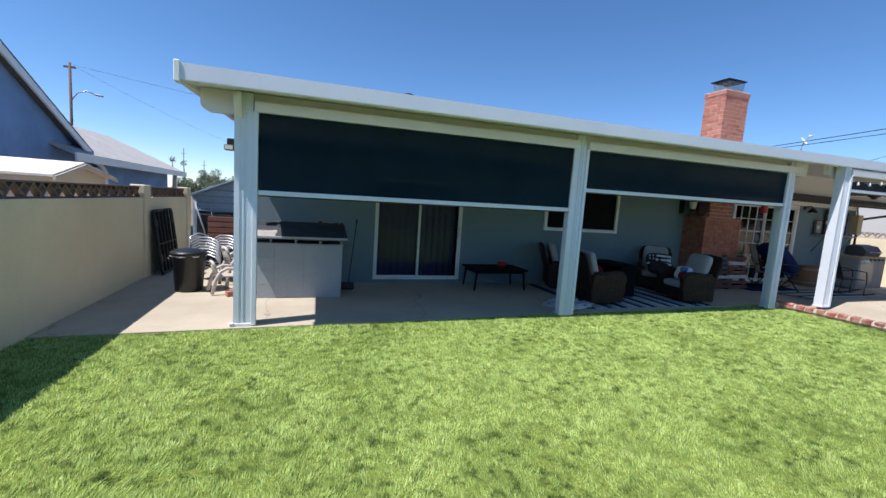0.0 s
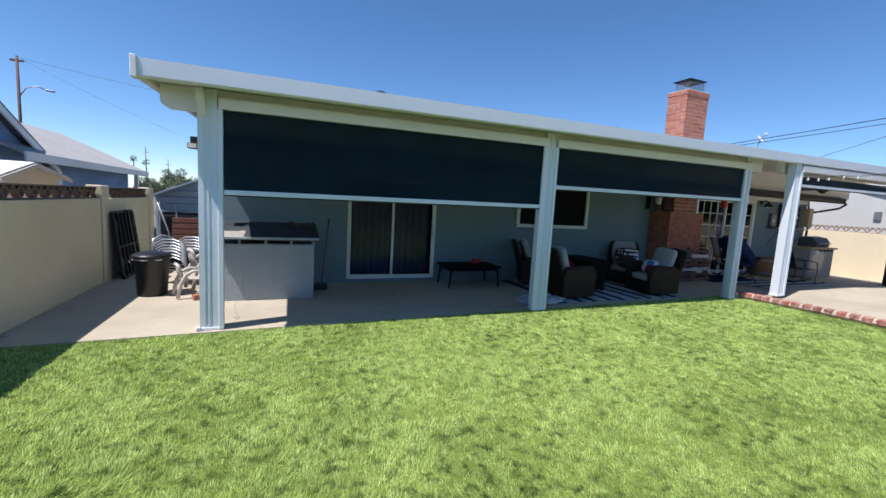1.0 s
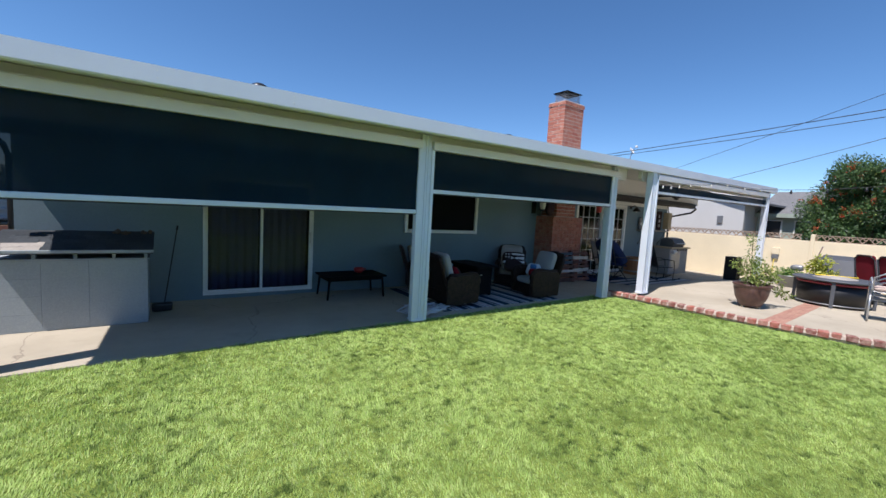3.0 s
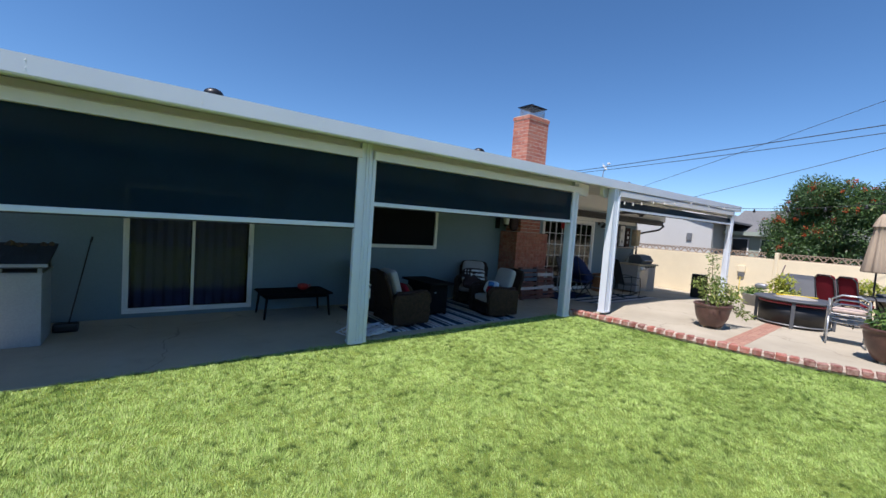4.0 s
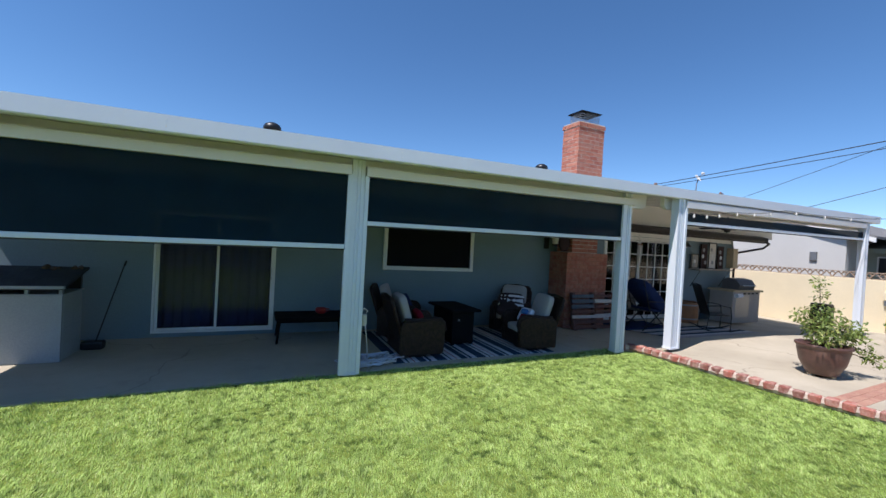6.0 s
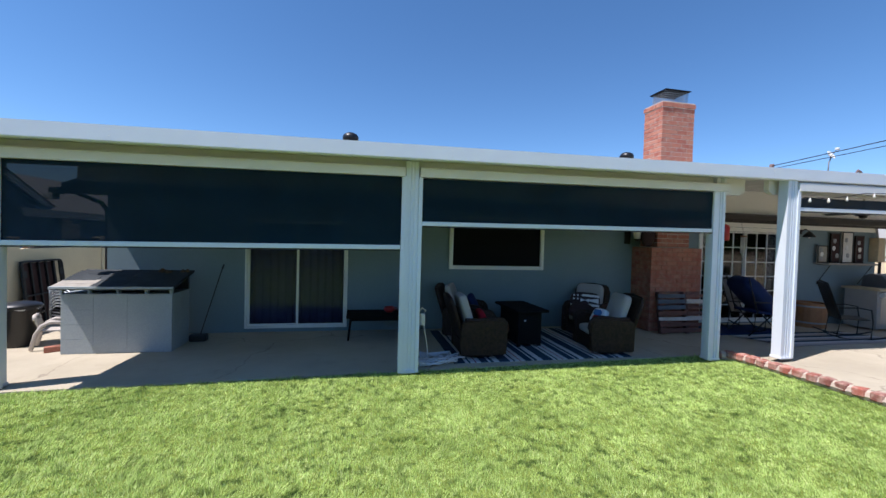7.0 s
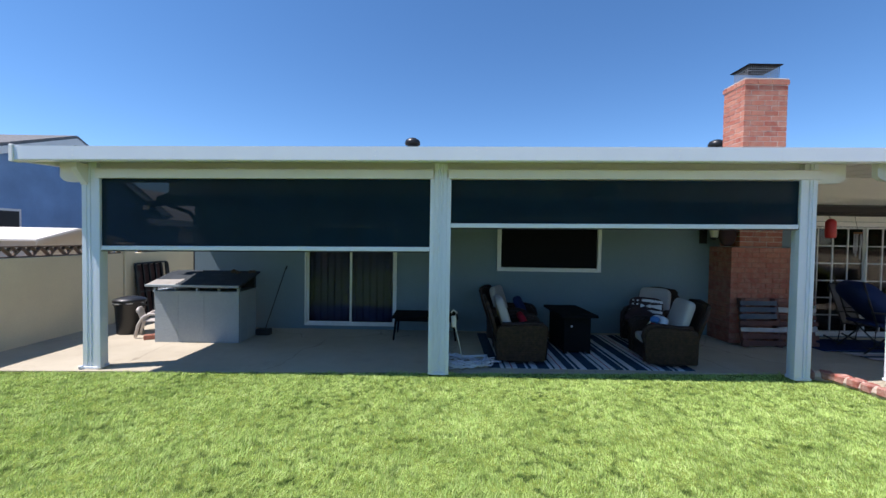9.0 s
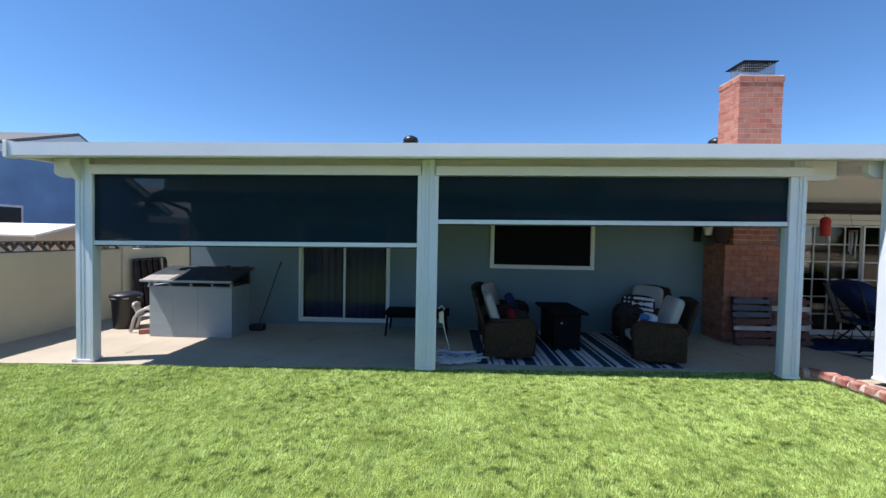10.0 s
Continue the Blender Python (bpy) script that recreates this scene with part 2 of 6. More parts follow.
LEAF = leaf_mat("dark_green_leaf", (0.026, 0.062, 0.020), (0.085, 0.165, 0.045), (0.13, 0.22, 0.06))
LEAFY = leaf_mat("bright_green_leaf", (0.07, 0.16, 0.035), (0.20, 0.32, 0.07), (0.34, 0.36, 0.10))
LEAFP = leaf_mat("pale_green_leaf", (0.12, 0.18, 0.04), (0.29, 0.36, 0.085), (0.50, 0.47, 0.15))
LEAFYE = leaf_mat("yellow_green_leaf", (0.25, 0.32, 0.04), (0.5, 0.5, 0.08))
BLOSSOM = leaf_mat("orange_red_blossom", (0.42, 0.06, 0.02), (0.6, 0.13, 0.03))
FARLEAF = leaf_mat("far_tree_leaf", (0.06, 0.09, 0.05), (0.13, 0.17, 0.08))


def fabric_screen():
    """Woven solar screen: dark yarn with a little see-through."""
    m, N, L, b = nodes("navy_solar_screen")
    co = N.new("ShaderNodeTexCoord").outputs["Object"]
    n = noise_tex(N, L, co, 1.5, 4)
    L(ramp(N, L, n, (0.3, (0.0015, 0.011, 0.020)), (0.7, (0.003, 0.017, 0.030))), b.inputs["Base Color"])
    b.inputs["Roughness"].default_value = 0.75
    b.inputs["Specular IOR Level"].default_value = 0.12
    tr = N.new("ShaderNodeBsdfTransparent")
    mx = N.new("ShaderNodeMixShader")
    mx.inputs[0].default_value = 0.045
    L(b.outputs[0], mx.inputs[1])
    L(tr.outputs[0], mx.inputs[2])
    L(mx.outputs[0], N["Material Output"].inputs["Surface"])
    return m


SCREEN = fabric_screen()


def glass(name, tint=(0.75, 0.8, 0.8), ior=1.5):
    m, N, L, b = nodes(name)
    tr, gl, fr, mx = (N.new("ShaderNode" + k) for k in ("BsdfTransparent", "BsdfGlossy", "Fresnel", "MixShader"))
    tr.inputs["Color"].default_value = (*tint, 1)
    gl.inputs["Roughness"].default_value = 0.02
    fr.inputs["IOR"].default_value = ior
    L(fr.outputs[0], mx.inputs[0])
    L(tr.outputs[0], mx.inputs[1])
    L(gl.outputs[0], mx.inputs[2])
    L(mx.outputs[0], N["Material Output"].inputs["Surface"])
    return m


GLASS = glass("window_glass", (0.62, 0.66, 0.72), 1.36)
PANEG = glass("divided_light_glass", (0.6, 0.62, 0.62))
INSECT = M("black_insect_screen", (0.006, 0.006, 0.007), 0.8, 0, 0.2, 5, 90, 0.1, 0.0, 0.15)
# interior shade painted as a dark base colour
ROOMD = M("shaded_room_colour", (0.06, 0.065, 0.08), 0.9, 0, 0.1, 1, 40, 0.05, 0.05)
CURTAIN = M("grey_curtain_cloth", (0.20, 0.185, 0.29), 0.95, 0, 0.1, 3, 120, 0.1, 0.2, 0.1)


def wicker_mat():
    m, N, L, b = nodes("brown_resin_wicker")
    co = N.new("ShaderNodeTexCoord").outputs["Object"]
    w = N.new("ShaderNodeTexWave")
    w.wave_type, w.bands_direction = "BANDS", "Z"
    w.inputs["Scale"].default_value, w.inputs["Distortion"].default_value, w.inputs["Detail"].default_value = 9, 1.5, 2
    L(co, w.inputs["Vector"])
    w2 = N.new("ShaderNodeTexWave")
    w2.wave_type, w2.bands_direction = "BANDS", "DIAGONAL"
    w2.inputs["Scale"].default_value, w2.inputs["Distortion"].default_value = 14, 0.6
    L(co, w2.inputs["Vector"])
    n = noise_tex(N, L, co, 20, 4)
    c = ramp(N, L, n, (0.3, (0.010, 0.0055, 0.004)), (0.7, (0.050, 0.024, 0.017)))
    c = mixc(N, L, ramp(N, L, w.outputs["Fac"], (0.0, 0.28), (0.5, 0)), c, (0.010, 0.007, 0.005))
    c = mixc(N, L, ramp(N, L, w2.outputs["Fac"], (0.0, 0.5), (0.3, 0)), c, (0.015, 0.011, 0.009))
    L(c, b.inputs["Base Color"])
    b.inputs["Roughness"].default_value = 0.55
    b.inputs["Specular IOR Level"].default_value = 0.25
    bumped(N, L, b, w.outputs["Fac"], 0.22, 0.008)
    return m


WICKER = wicker_mat()
BULB = M("clear_bulb_glass", (0.75, 0.72, 0.66), 0.15, 0, 0.05, 4, 50, 0.02, 0)


# ---- mesh helpers ----
def thing(name, x=0, y=0, z=0, rz=0, label="", category="", group="", kind=""):
    ob = new(name)
    ob.empty_display_size = 0.1
    ob.matrix_world = pose(x, y, z, 0, 0, rz)
    return tagged(ob, label, category, group, kind)


def part(name, bm, material, parent=None, label="", smooth=False, kind="", category=""):
    me = bpy.data.meshes.new(name)
    bmesh.ops.recalc_face_normals(bm, faces=bm.faces)
    if smooth:
        for f in bm.faces:
            f.smooth = True
    bm.to_mesh(me)
    bm.free()
    me.materials.append(material)
    ob = new(name, me)
    if parent is not None:
        ob.parent = parent
    return tagged(ob, label, category, "", kind)


def from_arrays(name, verts, faces_n, loops, material, parent=None):
    """A mesh of many alike polygons with faces_n corners each, from numpy arrays."""
    me = bpy.data.meshes.new(name)
    nf = len(loops) // faces_n
    me.vertices.add(len(verts))
    me.vertices.foreach_set("co", np.asarray(verts, np.float32).ravel())
    me.loops.add(len(loops))
    me.loops.foreach_set("vertex_index", np.asarray(loops, np.int32))
    me.polygons.add(nf)
    me.polygons.foreach_set("loop_start", np.arange(0, nf * faces_n, faces_n, dtype=np.int32))
    me.update(calc_edges=True)
    me.materials.append(material)
    ob = new(name, me)
    if parent is not None:
        ob.parent = parent
    return ob


def box(x0, x1, y0, y1, z0, z1, bevel=0.0, bm=None, m=None, seg=1):
    bm = bm or bmesh.new()
    t = Matrix.Translation(((x0 + x1) / 2, (y0 + y1) / 2, (z0 + z1) / 2)) @ Matrix.Diagonal((abs(x1 - x0), abs(y1 - y0), abs(z1 - z0), 1))
    vs = bmesh.ops.create_cube(bm, size=1, matrix=t)["verts"]
    if bevel:
        es = {e for v in vs for e in v.link_edges}
        r = bmesh.ops.bevel(bm, geom=list(es), offset=bevel, segments=seg, affect="EDGES", profile=0.6)
        vs = list({v for f in r["faces"] for v in f.verts} | {v for v in vs if v.is_valid})
    if m is not None:
        bmesh.ops.transform(bm, matrix=m, verts=vs)
    return bm


def tube(points, r, n=8, bm=None, close=False):
    """A bent tube through points; r may be one radius or one for each point."""
    bm = bm or bmesh.new()
    pts = [Vector(p) for p in points]
    rings = []
    for i, p in enumerate(pts):
        a = pts[(i - 1) % len(pts)] if (i or close) else p
        b = pts[(i + 1) % len(pts)] if (i < len(pts) - 1 or close) else p
        d = (b - a).normalized()
        q = d.to_track_quat("Z", "Y")
        rr = r[i] if isinstance(r, (list, tuple)) else r
        rings.append([bm.verts.new(p + q @ Vector((rr * math.cos(k * 2 * math.pi / n), rr * math.sin(k * 2 * math.pi / n), 0))) for k in range(n)])
    pairs = list(zip(rings, rings[1:])) + ([(rings[-1], rings[0])] if close else [])
    for a, b in pairs:
        for k in range(n):
            bm.faces.new((a[k], a[(k + 1) % n], b[(k + 1) % n], b[k]))
    if not close:
        bm.faces.new(rings[0][::-1])
        bm.faces.new(rings[-1])
    return bm


def lathe(profile, n=28, bm=None, at=(0, 0, 0), squash=0.0, lobes=0):
    bm = bm or bmesh.new()
    rings = []
    for r, z in profile:
        ring = []
        for k in range(n):
            a = k * 2 * math.pi / n
            rr = r * (1 + squash * math.cos(lobes * a))
            ring.append(bm.verts.new((at[0] + rr * math.cos(a), at[1] + rr * math.sin(a), at[2] + z)))
        rings.append(ring)
    for a, b in zip(rings, rings[1:]):
        for k in range(n):
            bm.faces.new((a[k], a[(k + 1) % n], b[(k + 1) % n], b[k]))
    bm.faces.new(rings[0][::-1])
    bm.faces.new(rings[-1])
    return bm


def pillow(sx, sy, sz, m, p=0.45, bm=None, n=14):
    """A stuffed cushion: a soft-cornered block of that size under the matrix m."""
    bm = bm or bmesh.new()
    vs = bmesh.ops.create_uvsphere(bm, u_segments=n * 2, v_segments=n, radius=1)["verts"]
    for v in vs:
        c = v.co
        c.x, c.y, c.z = [math.copysign(abs(k) ** p, k) for k in c]
        thin = 1 - 0.22 * max(abs(c.x), abs(c.y)) ** 4
        v.co = m @ Vector((c.x * sx / 2, c.y * sy / 2, c.z * sz / 2 * thin))
    return bm


def prism(outline, depth, axis="y", bm=None):
    """A flat outline of (a, b) pairs given a thickness; axis 'y': a is x, b is z; 'x': a is y, b is z; 'z': a is x, b is y."""
    bm = bm or bmesh.new()
    d0, d1 = depth
    put = {"y": lambda a, b, d: (a, d, b), "x": lambda a, b, d: (d, a, b), "z": lambda a, b, d: (a, b, d)}[axis]
    lo = [bm.verts.new(put(a, b, d0)) for a, b in outline]
    hi = [bm.verts.new(put(a, b, d1)) for a, b in outline]
    bm.faces.new(lo)
    bm.faces.new(hi[::-1])
    for i in range(len(outline)):
        j = (i + 1) % len(outline)
        bm.faces.new((lo[i], lo[j], hi[j], hi[i]))
    return bm


def solo(name, bm, material, label, category, kind="", smooth=False, group=""):
    ob = part(name, bm, material, None, label, smooth, kind, category)
    return tagged(ob, group=group)


def rise(x):
    """The patio cover climbs a little along its length."""
    return 0.0125 * (x + 1.0)


def floor_z(x, y):
    if x < 9.7:
        return 0.0
    return 0.12 * min(1, max(0, (7.0 - y) / 1.6)) - 0.04 * max(0, x - 14)


# ---- ground ----
solo("ground", prism([(-900, -900), (900, -900), (900, 900), (-900, 900)], (-0.8, -0.3), "z"), M("dry_soil", (0.22, 0.17, 0.12), 1, 0, 0.25, 0.3, 20, 0.2, 0.4, 0.1), "flat dry ground reaching to the horizon", "ground", "structure")
KERB = [(9.62, 5.44), (9.72, 4.3), (9.78, 3.1), (10.03, 1.7), (10.32, 0.8), (10.9, -0.7), (11.6, -2.2), (12.6, -4.2), (14.0, -7.0)]


def kerb_x(y):
    for (xa, ya), (xb, yb) in zip(KERB, KERB[1:]):
        if yb <= y <= ya:
            return xa + (xb - xa) * (ya - y) / (ya - yb)
    return KERB[0][0] if y > KERB[0][1] else KERB[-1][0]


def slab_y(x):
    return 5.29 + 0.039 * (x + 2.5)


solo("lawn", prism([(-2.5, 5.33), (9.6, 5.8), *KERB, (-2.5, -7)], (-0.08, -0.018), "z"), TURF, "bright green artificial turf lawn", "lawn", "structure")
solo("patio_slab", prism([(-2.5, slab_y(-2.5)), (2.9, slab_y(2.9)), (9.62, slab_y(9.62)), (9.72, 8.05), (-0.7, 8.05), (-0.7, 15), (-2.5, 15)], (-0.12, 0.0), "z"), CONCRETE, "pale weathered concrete patio slab under the cover", "patio floor", "structure")


def terrace():
    bm = bmesh.new()
    ys = [-7, -4.2, -2.2, -0.7, 0.8, 1.7, 3.1, 4.3, 5.44, 5.6, 6.2, 7.0, 8.05, 12]
    rows = []
    for y in ys:
        x0 = kerb_x(y) + 0.02
        rows.append([(x, y, floor_z(x, y)) for x in (x0, x0 + 2.0, 14.0, 20.5)])
    top = [[bm.verts.new(p) for p in r] for r in rows]
    low = [bm.verts.new((r[0][0], r[0][1], -0.1)) for r in rows]
    for i in range(len(ys) - 1):
        for k in range(3):
            bm.faces.new((top[i][k], top[i][k + 1], top[i + 1][k + 1], top[i + 1][k]))
        bm.faces.new((low[i], top[i][0], top[i + 1][0], low[i + 1]))
    return bm


TERRACE = solo("terrace", terrace(), CONCRETE, "raised pale concrete terrace edged with brick", "terrace", "structure")


# ---- garden walls ----
def breeze_block_mesh(w, h, d, mat):
    """A pierced block: frame and a triangle of bars."""
    bm = bmesh.new()
    t = 0.022
    box(0, w, -d / 2, d / 2, 0, t, bm=bm)
    box(0, w, -d / 2, d / 2, h - t, h, bm=bm)
    for a, b in (((0, t), (w / 2, h - t)), ((w, t), (w / 2, h - t)), ((0, h - t), (w * 0.25, h / 2)), ((w, h - t), (w * 0.75, h / 2))):
        dx, dz = b[0] - a[0], b[1] - a[1]
        n = math.hypot(dx, dz)
        ox, oz = -dz / n * t / 2, dx / n * t / 2
        prism([(a[0] + ox, a[1] + oz), (b[0] + ox, b[1] + oz), (b[0] - ox, b[1] - oz), (a[0] - ox, a[1] - oz)], (-d / 2 + 0.01, d / 2 - 0.01), "y", bm)
    bmesh.ops.recalc_face_normals(bm, faces=bm.faces)
    me = bpy.data.meshes.new("breeze_block")
    bm.to_mesh(me)
    bm.free()
    me.materials.append(mat)
    return me


def garden_wall(name, x, runs, h, lat, pilasters, side, label, cap_h):
    bm = bmesh.new()
    for y0, y1 in runs:
        box(x - 0.08, x + 0.08, y0, y1, -0.4, h, 0.006, bm)
    wall = solo(name, bm, WALLC, label, "garden wall", "structure")
    for y in pilasters:
        part("pilaster", box(x - 0.11, x + 0.11, y - (0.14 if side > 0 else 0.06), y + (0.14 if side > 0 else 0.06), -0.4, h + lat + cap_h, 0.012), WALLC, wall)
    me = breeze_block_mesh(0.29, lat, 0.09, LATTICE_SHADED if side > 0 else LATTICE)
    for y0, y1 in runs:
        n = int((y1 - y0) / 0.30)
        for k in range(n):
            y = y1 - (k + 1) * 0.30
            if any(abs(y + 0.15 - p) < 0.2 for p in pilasters):
                continue
            b = new("breeze_block", me)
            b.matrix_world = pose(x, y, h, 0, 0, 90)
            b.parent = wall
    return wall


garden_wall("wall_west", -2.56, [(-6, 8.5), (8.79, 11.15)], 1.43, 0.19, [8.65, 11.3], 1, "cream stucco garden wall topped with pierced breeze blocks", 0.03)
garden_wall("wall_east", 20.58, [(4.62, 13.0), (-7, 4.50)], 1.44, 0.225, [4.56], -1, "sunlit cream stucco garden wall topped with pierced breeze blocks", 0.02)
solo("wall_south", box(-2.6, 20.6, -7.2, -7.0, -0.4, 1.7), WALLC, "plain cream garden wall closing the yard", "garden wall", "structure")

# ---- house ----
HX0, HX1 = -0.68, 16.85
OPEN = [(1.53, 3.37, 0.07, 2.11), (5.40, 7.40, 1.25, 2.28), (11.36, 14.06, 0.03, 2.30)]


def house_wall():
    """One sheet with holes for the doors and the window, given its thickness."""
    bm = bmesh.new()
    xs = sorted({HX0, HX1, *[k for o in OPEN for k in o[:2]]})
    zs = sorted({-0.1, 2.62, *[k for o in OPEN for k in o[2:]]})
    grid = {(x, z): bm.verts.new((x, 8.05, z)) for x in xs for z in zs}
    for xa, xb in zip(xs, xs[1:]):
        for za, zb in zip(zs, zs[1:]):
            if not any(a <= xa and xb <= b and z0 <= za and zb <= z1 for a, b, z0, z1 in OPEN):
                bm.faces.new((grid[xa, za], grid[xb, za], grid[xb, zb], grid[xa, zb]))
    r = bmesh.ops.extrude_face_region(bm, geom=list(bm.faces), use_keep_orig=True)
    bmesh.ops.translate(bm, verts=[v for v in r["geom"] if isinstance(v, bmesh.types.BMVert)], vec=(0, 0.16, 0))
    return bm


solo("wall_house", house_wall(), STUCCO, "blue-grey stucco house wall under the patio cover", "house wall", "structure")
bm = box(HX0, HX0 + 0.16, 8.21, 17.5, -0.1, 2.62)
box(HX1 - 0.16, HX1, 8.21, 17.5, -0.1, 2.62, bm=bm)
box(HX0, HX1, 17.5, 17.66, -0.1, 2.62, bm=bm)
solo("wall_house_sides", bm, STUCCO, "blue-grey stucco side walls of the house", "house wall", "structure")
solo("house_roof", prism([(7.25, 2.54), (13.1, 4.72), (18.9, 2.54), (18.9, 2.46), (13.1, 4.62), (7.25, 2.46)], (-0.80, 17.1), "x"), SHINGLE, "grey shingled low gable roof of the house", "roof", "structure")
bm = box(-0.82, 17.1, 7.16, 7.25, 2.40, 2.53, 0.02)
box(-0.82, 17.1, 7.25, 7.29, 2.36, 2.50, bm=bm)
solo("gutter", bm, GUTTER, "dark brown metal gutter along the house eave", "gutter", "structure")
solo("soffit", box(-0.67, 17.05, 7.29, 8.05, 2.42, 2.45), TRIMW, "white painted eave soffit", "soffit", "structure")
solo("downspout", tube([(16.95, 7.2, 2.42), (17.25, 7.22, 2.36), (17.3, 7.4, 2.22), (17.0, 7.95, 2.05), (16.93, 8.0, 1.9), (16.93, 8.0, 0.1)], 0.035), GUTTER, "dark bent metal downspout at the house corner", "downspout", "structure", True)
solo("downspout_west", tube([(-0.74, 7.3, 2.4), (-0.74, 8.0, 2.28), (-0.725, 8.13, 2.15), (-0.725, 8.14, 1.9), (-0.725, 8.14, 0.05)], 0.035), GUTTER, "dark metal downspout at the corner of the house", "downspout", "structure", True)
solo("frieze_board", box(10.86, 16.8, 8.015, 8.05, 2.31, 2.42), TRIMW, "white painted frieze board below the eave", "trim", "structure")
# rooms behind the glass, their dimness put into a dark colour
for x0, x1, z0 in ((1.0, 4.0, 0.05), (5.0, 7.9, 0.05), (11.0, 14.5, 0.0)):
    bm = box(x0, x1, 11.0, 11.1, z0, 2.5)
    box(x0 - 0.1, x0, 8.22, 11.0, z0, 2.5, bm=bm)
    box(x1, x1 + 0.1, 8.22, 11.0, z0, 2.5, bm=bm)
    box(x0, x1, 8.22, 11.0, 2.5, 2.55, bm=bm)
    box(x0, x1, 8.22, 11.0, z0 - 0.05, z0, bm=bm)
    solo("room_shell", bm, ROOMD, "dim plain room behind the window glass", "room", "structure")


def frame_bars(x0, x1, z0, z1, y0, y1, w, bevel=0.004):
    bm = box(x0, x0 + w, y0, y1, z0, z1, bevel)
    box(x1 - w, x1, y0, y1, z0, z1, bevel, bm)
    box(x0 + w, x1 - w, y0, y1, z1 - w, z1, bevel, bm)
    box(x0 + w, x1 - w, y0, y1, z0, z0 + w, bevel, bm)
    return bm


def pane(parent, x0, x1, z0, z1, y, mat=GLASS):
    ob = part("pane", box(x0, x1, y - 0.003, y + 0.003, z0, z1), mat, parent)
    ob.visible_shadow = False
    return ob


def curtain(x0, x1, y, z0, z1, folds, seed):
    bm = bmesh.new()
    rnd = random.Random(seed)
    n, cols = folds * 8, []
    for i in range(n + 1):
        u = i / n
        a = u * folds * 2 * math.pi + rnd.uniform(-0.3, 0.3)
        x = x0 + (x1 - x0) * u + 0.012 * math.sin(a * 2)
        d = 0.035 * math.sin(a)
        cols.append([bm.verts.new((x + 0.006 * k * math.sin(a), y + d * (0.6 + 0.14 * k), z0 + (z1 - z0) * (1 - k / 3))) for k in range(4)])
    for a, b in zip(cols, cols[1:]):
        for k in range(3):
            bm.faces.new((a[k], b[k], b[k + 1], a[k + 1]))
    return bm


door = thing("door_1", 0, 0, 0, 0, "white-framed sliding glass patio door, closed, curtains behind", "sliding door", kind="structure")
part("door_frame", frame_bars(1.53, 3.37, 0.07, 2.11, 8.03, 8.17, 0.035), TRIMW, door)
for a, b, y in ((1.565, 2.47, 8.10), (2.43, 3.335, 8.07)):
    sash = part("sash", frame_bars(a, b, 0.105, 2.075, y - 0.02, y + 0.02, 0.04), TRIMW, door)
    pane(sash, a + 0.04, b - 0.04, 0.145, 2.035, y)
part("handle", tube([(3.30, 8.045, 0.98), (3.30, 8.0, 1.0), (3.30, 8.0, 1.16), (3.30, 8.045, 1.18)], 0.012), SILVER, door, "small metal pull handle", True)
for a, b, s in ((1.58, 2.42, 3), (2.44, 3.30, 5)):
    solo("curtain", curtain(a, b, 8.27, 0.12, 2.05, 6, s), CURTAIN, "grey hanging curtain behind the sliding door", "curtain", "", True, "curtains")

win = thing("window_1", 0, 0, 0, 0, "white-framed sliding window with dark glass", "window", kind="structure")
part("window_frame", frame_bars(5.37, 7.43, 1.22, 2.31, 8.0, 8.16, 0.075), TRIMW, win)
for a, b, y in ((5.445, 6.42, 8.11), (6.38, 7.355, 8.08)):
    sash = part("sash", frame_bars(a, b, 1.295, 2.235, y - 0.015, y + 0.015, 0.03), TRIMW, win)
    pane(sash, a + 0.03, b - 0.03, 1.325, 2.205, y)
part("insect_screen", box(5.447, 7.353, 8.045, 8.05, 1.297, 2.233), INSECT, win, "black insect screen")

fr = thing("door_2", 0, 0, 0, 0, "white french doors with many small panes, closed", "french door", kind="structure")
part("door_frame", frame_bars(11.36, 14.06, 0.03, 2.30, 8.02, 8.17, 0.09), TRIMW, fr)
for a, y in ((11.45, 8.105), (12.70, 8.065)):
    leaf = part("door_leaf", frame_bars(a, a + 1.27, 0.06, 2.2, y - 0.02, y + 0.02, 0.032), TRIMW, fr)
    for i in range(1, 4):
        x = a + 0.032 + i * 0.3015
        part("muntin", box(x - 0.009, x + 0.009, y - 0.014, y + 0.014, 0.092, 2.168), TRIMW, leaf)
    for i in range(1, 6):
        z = 0.092 + i * 2.076 / 6
        part("muntin", box(a + 0.032, a + 1.238, y - 0.012, y + 0.012, z - 0.009, z + 0.009), TRIMW, leaf)
    for i in range(4):
        for j in range(6):
            pane(leaf, a + 0.041 + i * 0.3015, a + 0.3245 + i * 0.3015, 0.101 + j * 2.076 / 6, 0.083 + (j + 1) * 2.076 / 6, y, PANEG)

# ---- patio cover ----
def lifted(bm, slope=0.0):
    for v in bm.verts:
        v.co.z += rise(v.co.x) + slope * (v.co.y - 5.0)
    return bm


cover = thing("patio_cover", -1, 5, 0, 0, "white aluminium patio cover with deep fascia along the house", "patio cover")
CI = cover.matrix_world.inverted()


def cpart(name, bm, mat, label="", smooth=False):
    bmesh.ops.transform(bm, matrix=CI, verts=bm.verts)
    return part(name, bm, mat, cover, label, smooth)


def pitched(bm):
    """The cover climbs a little from the fascia to the house."""
    for v in bm.verts:
        v.co.z += 0.078 * max(0.0, v.co.y - 5.12)
    return bm


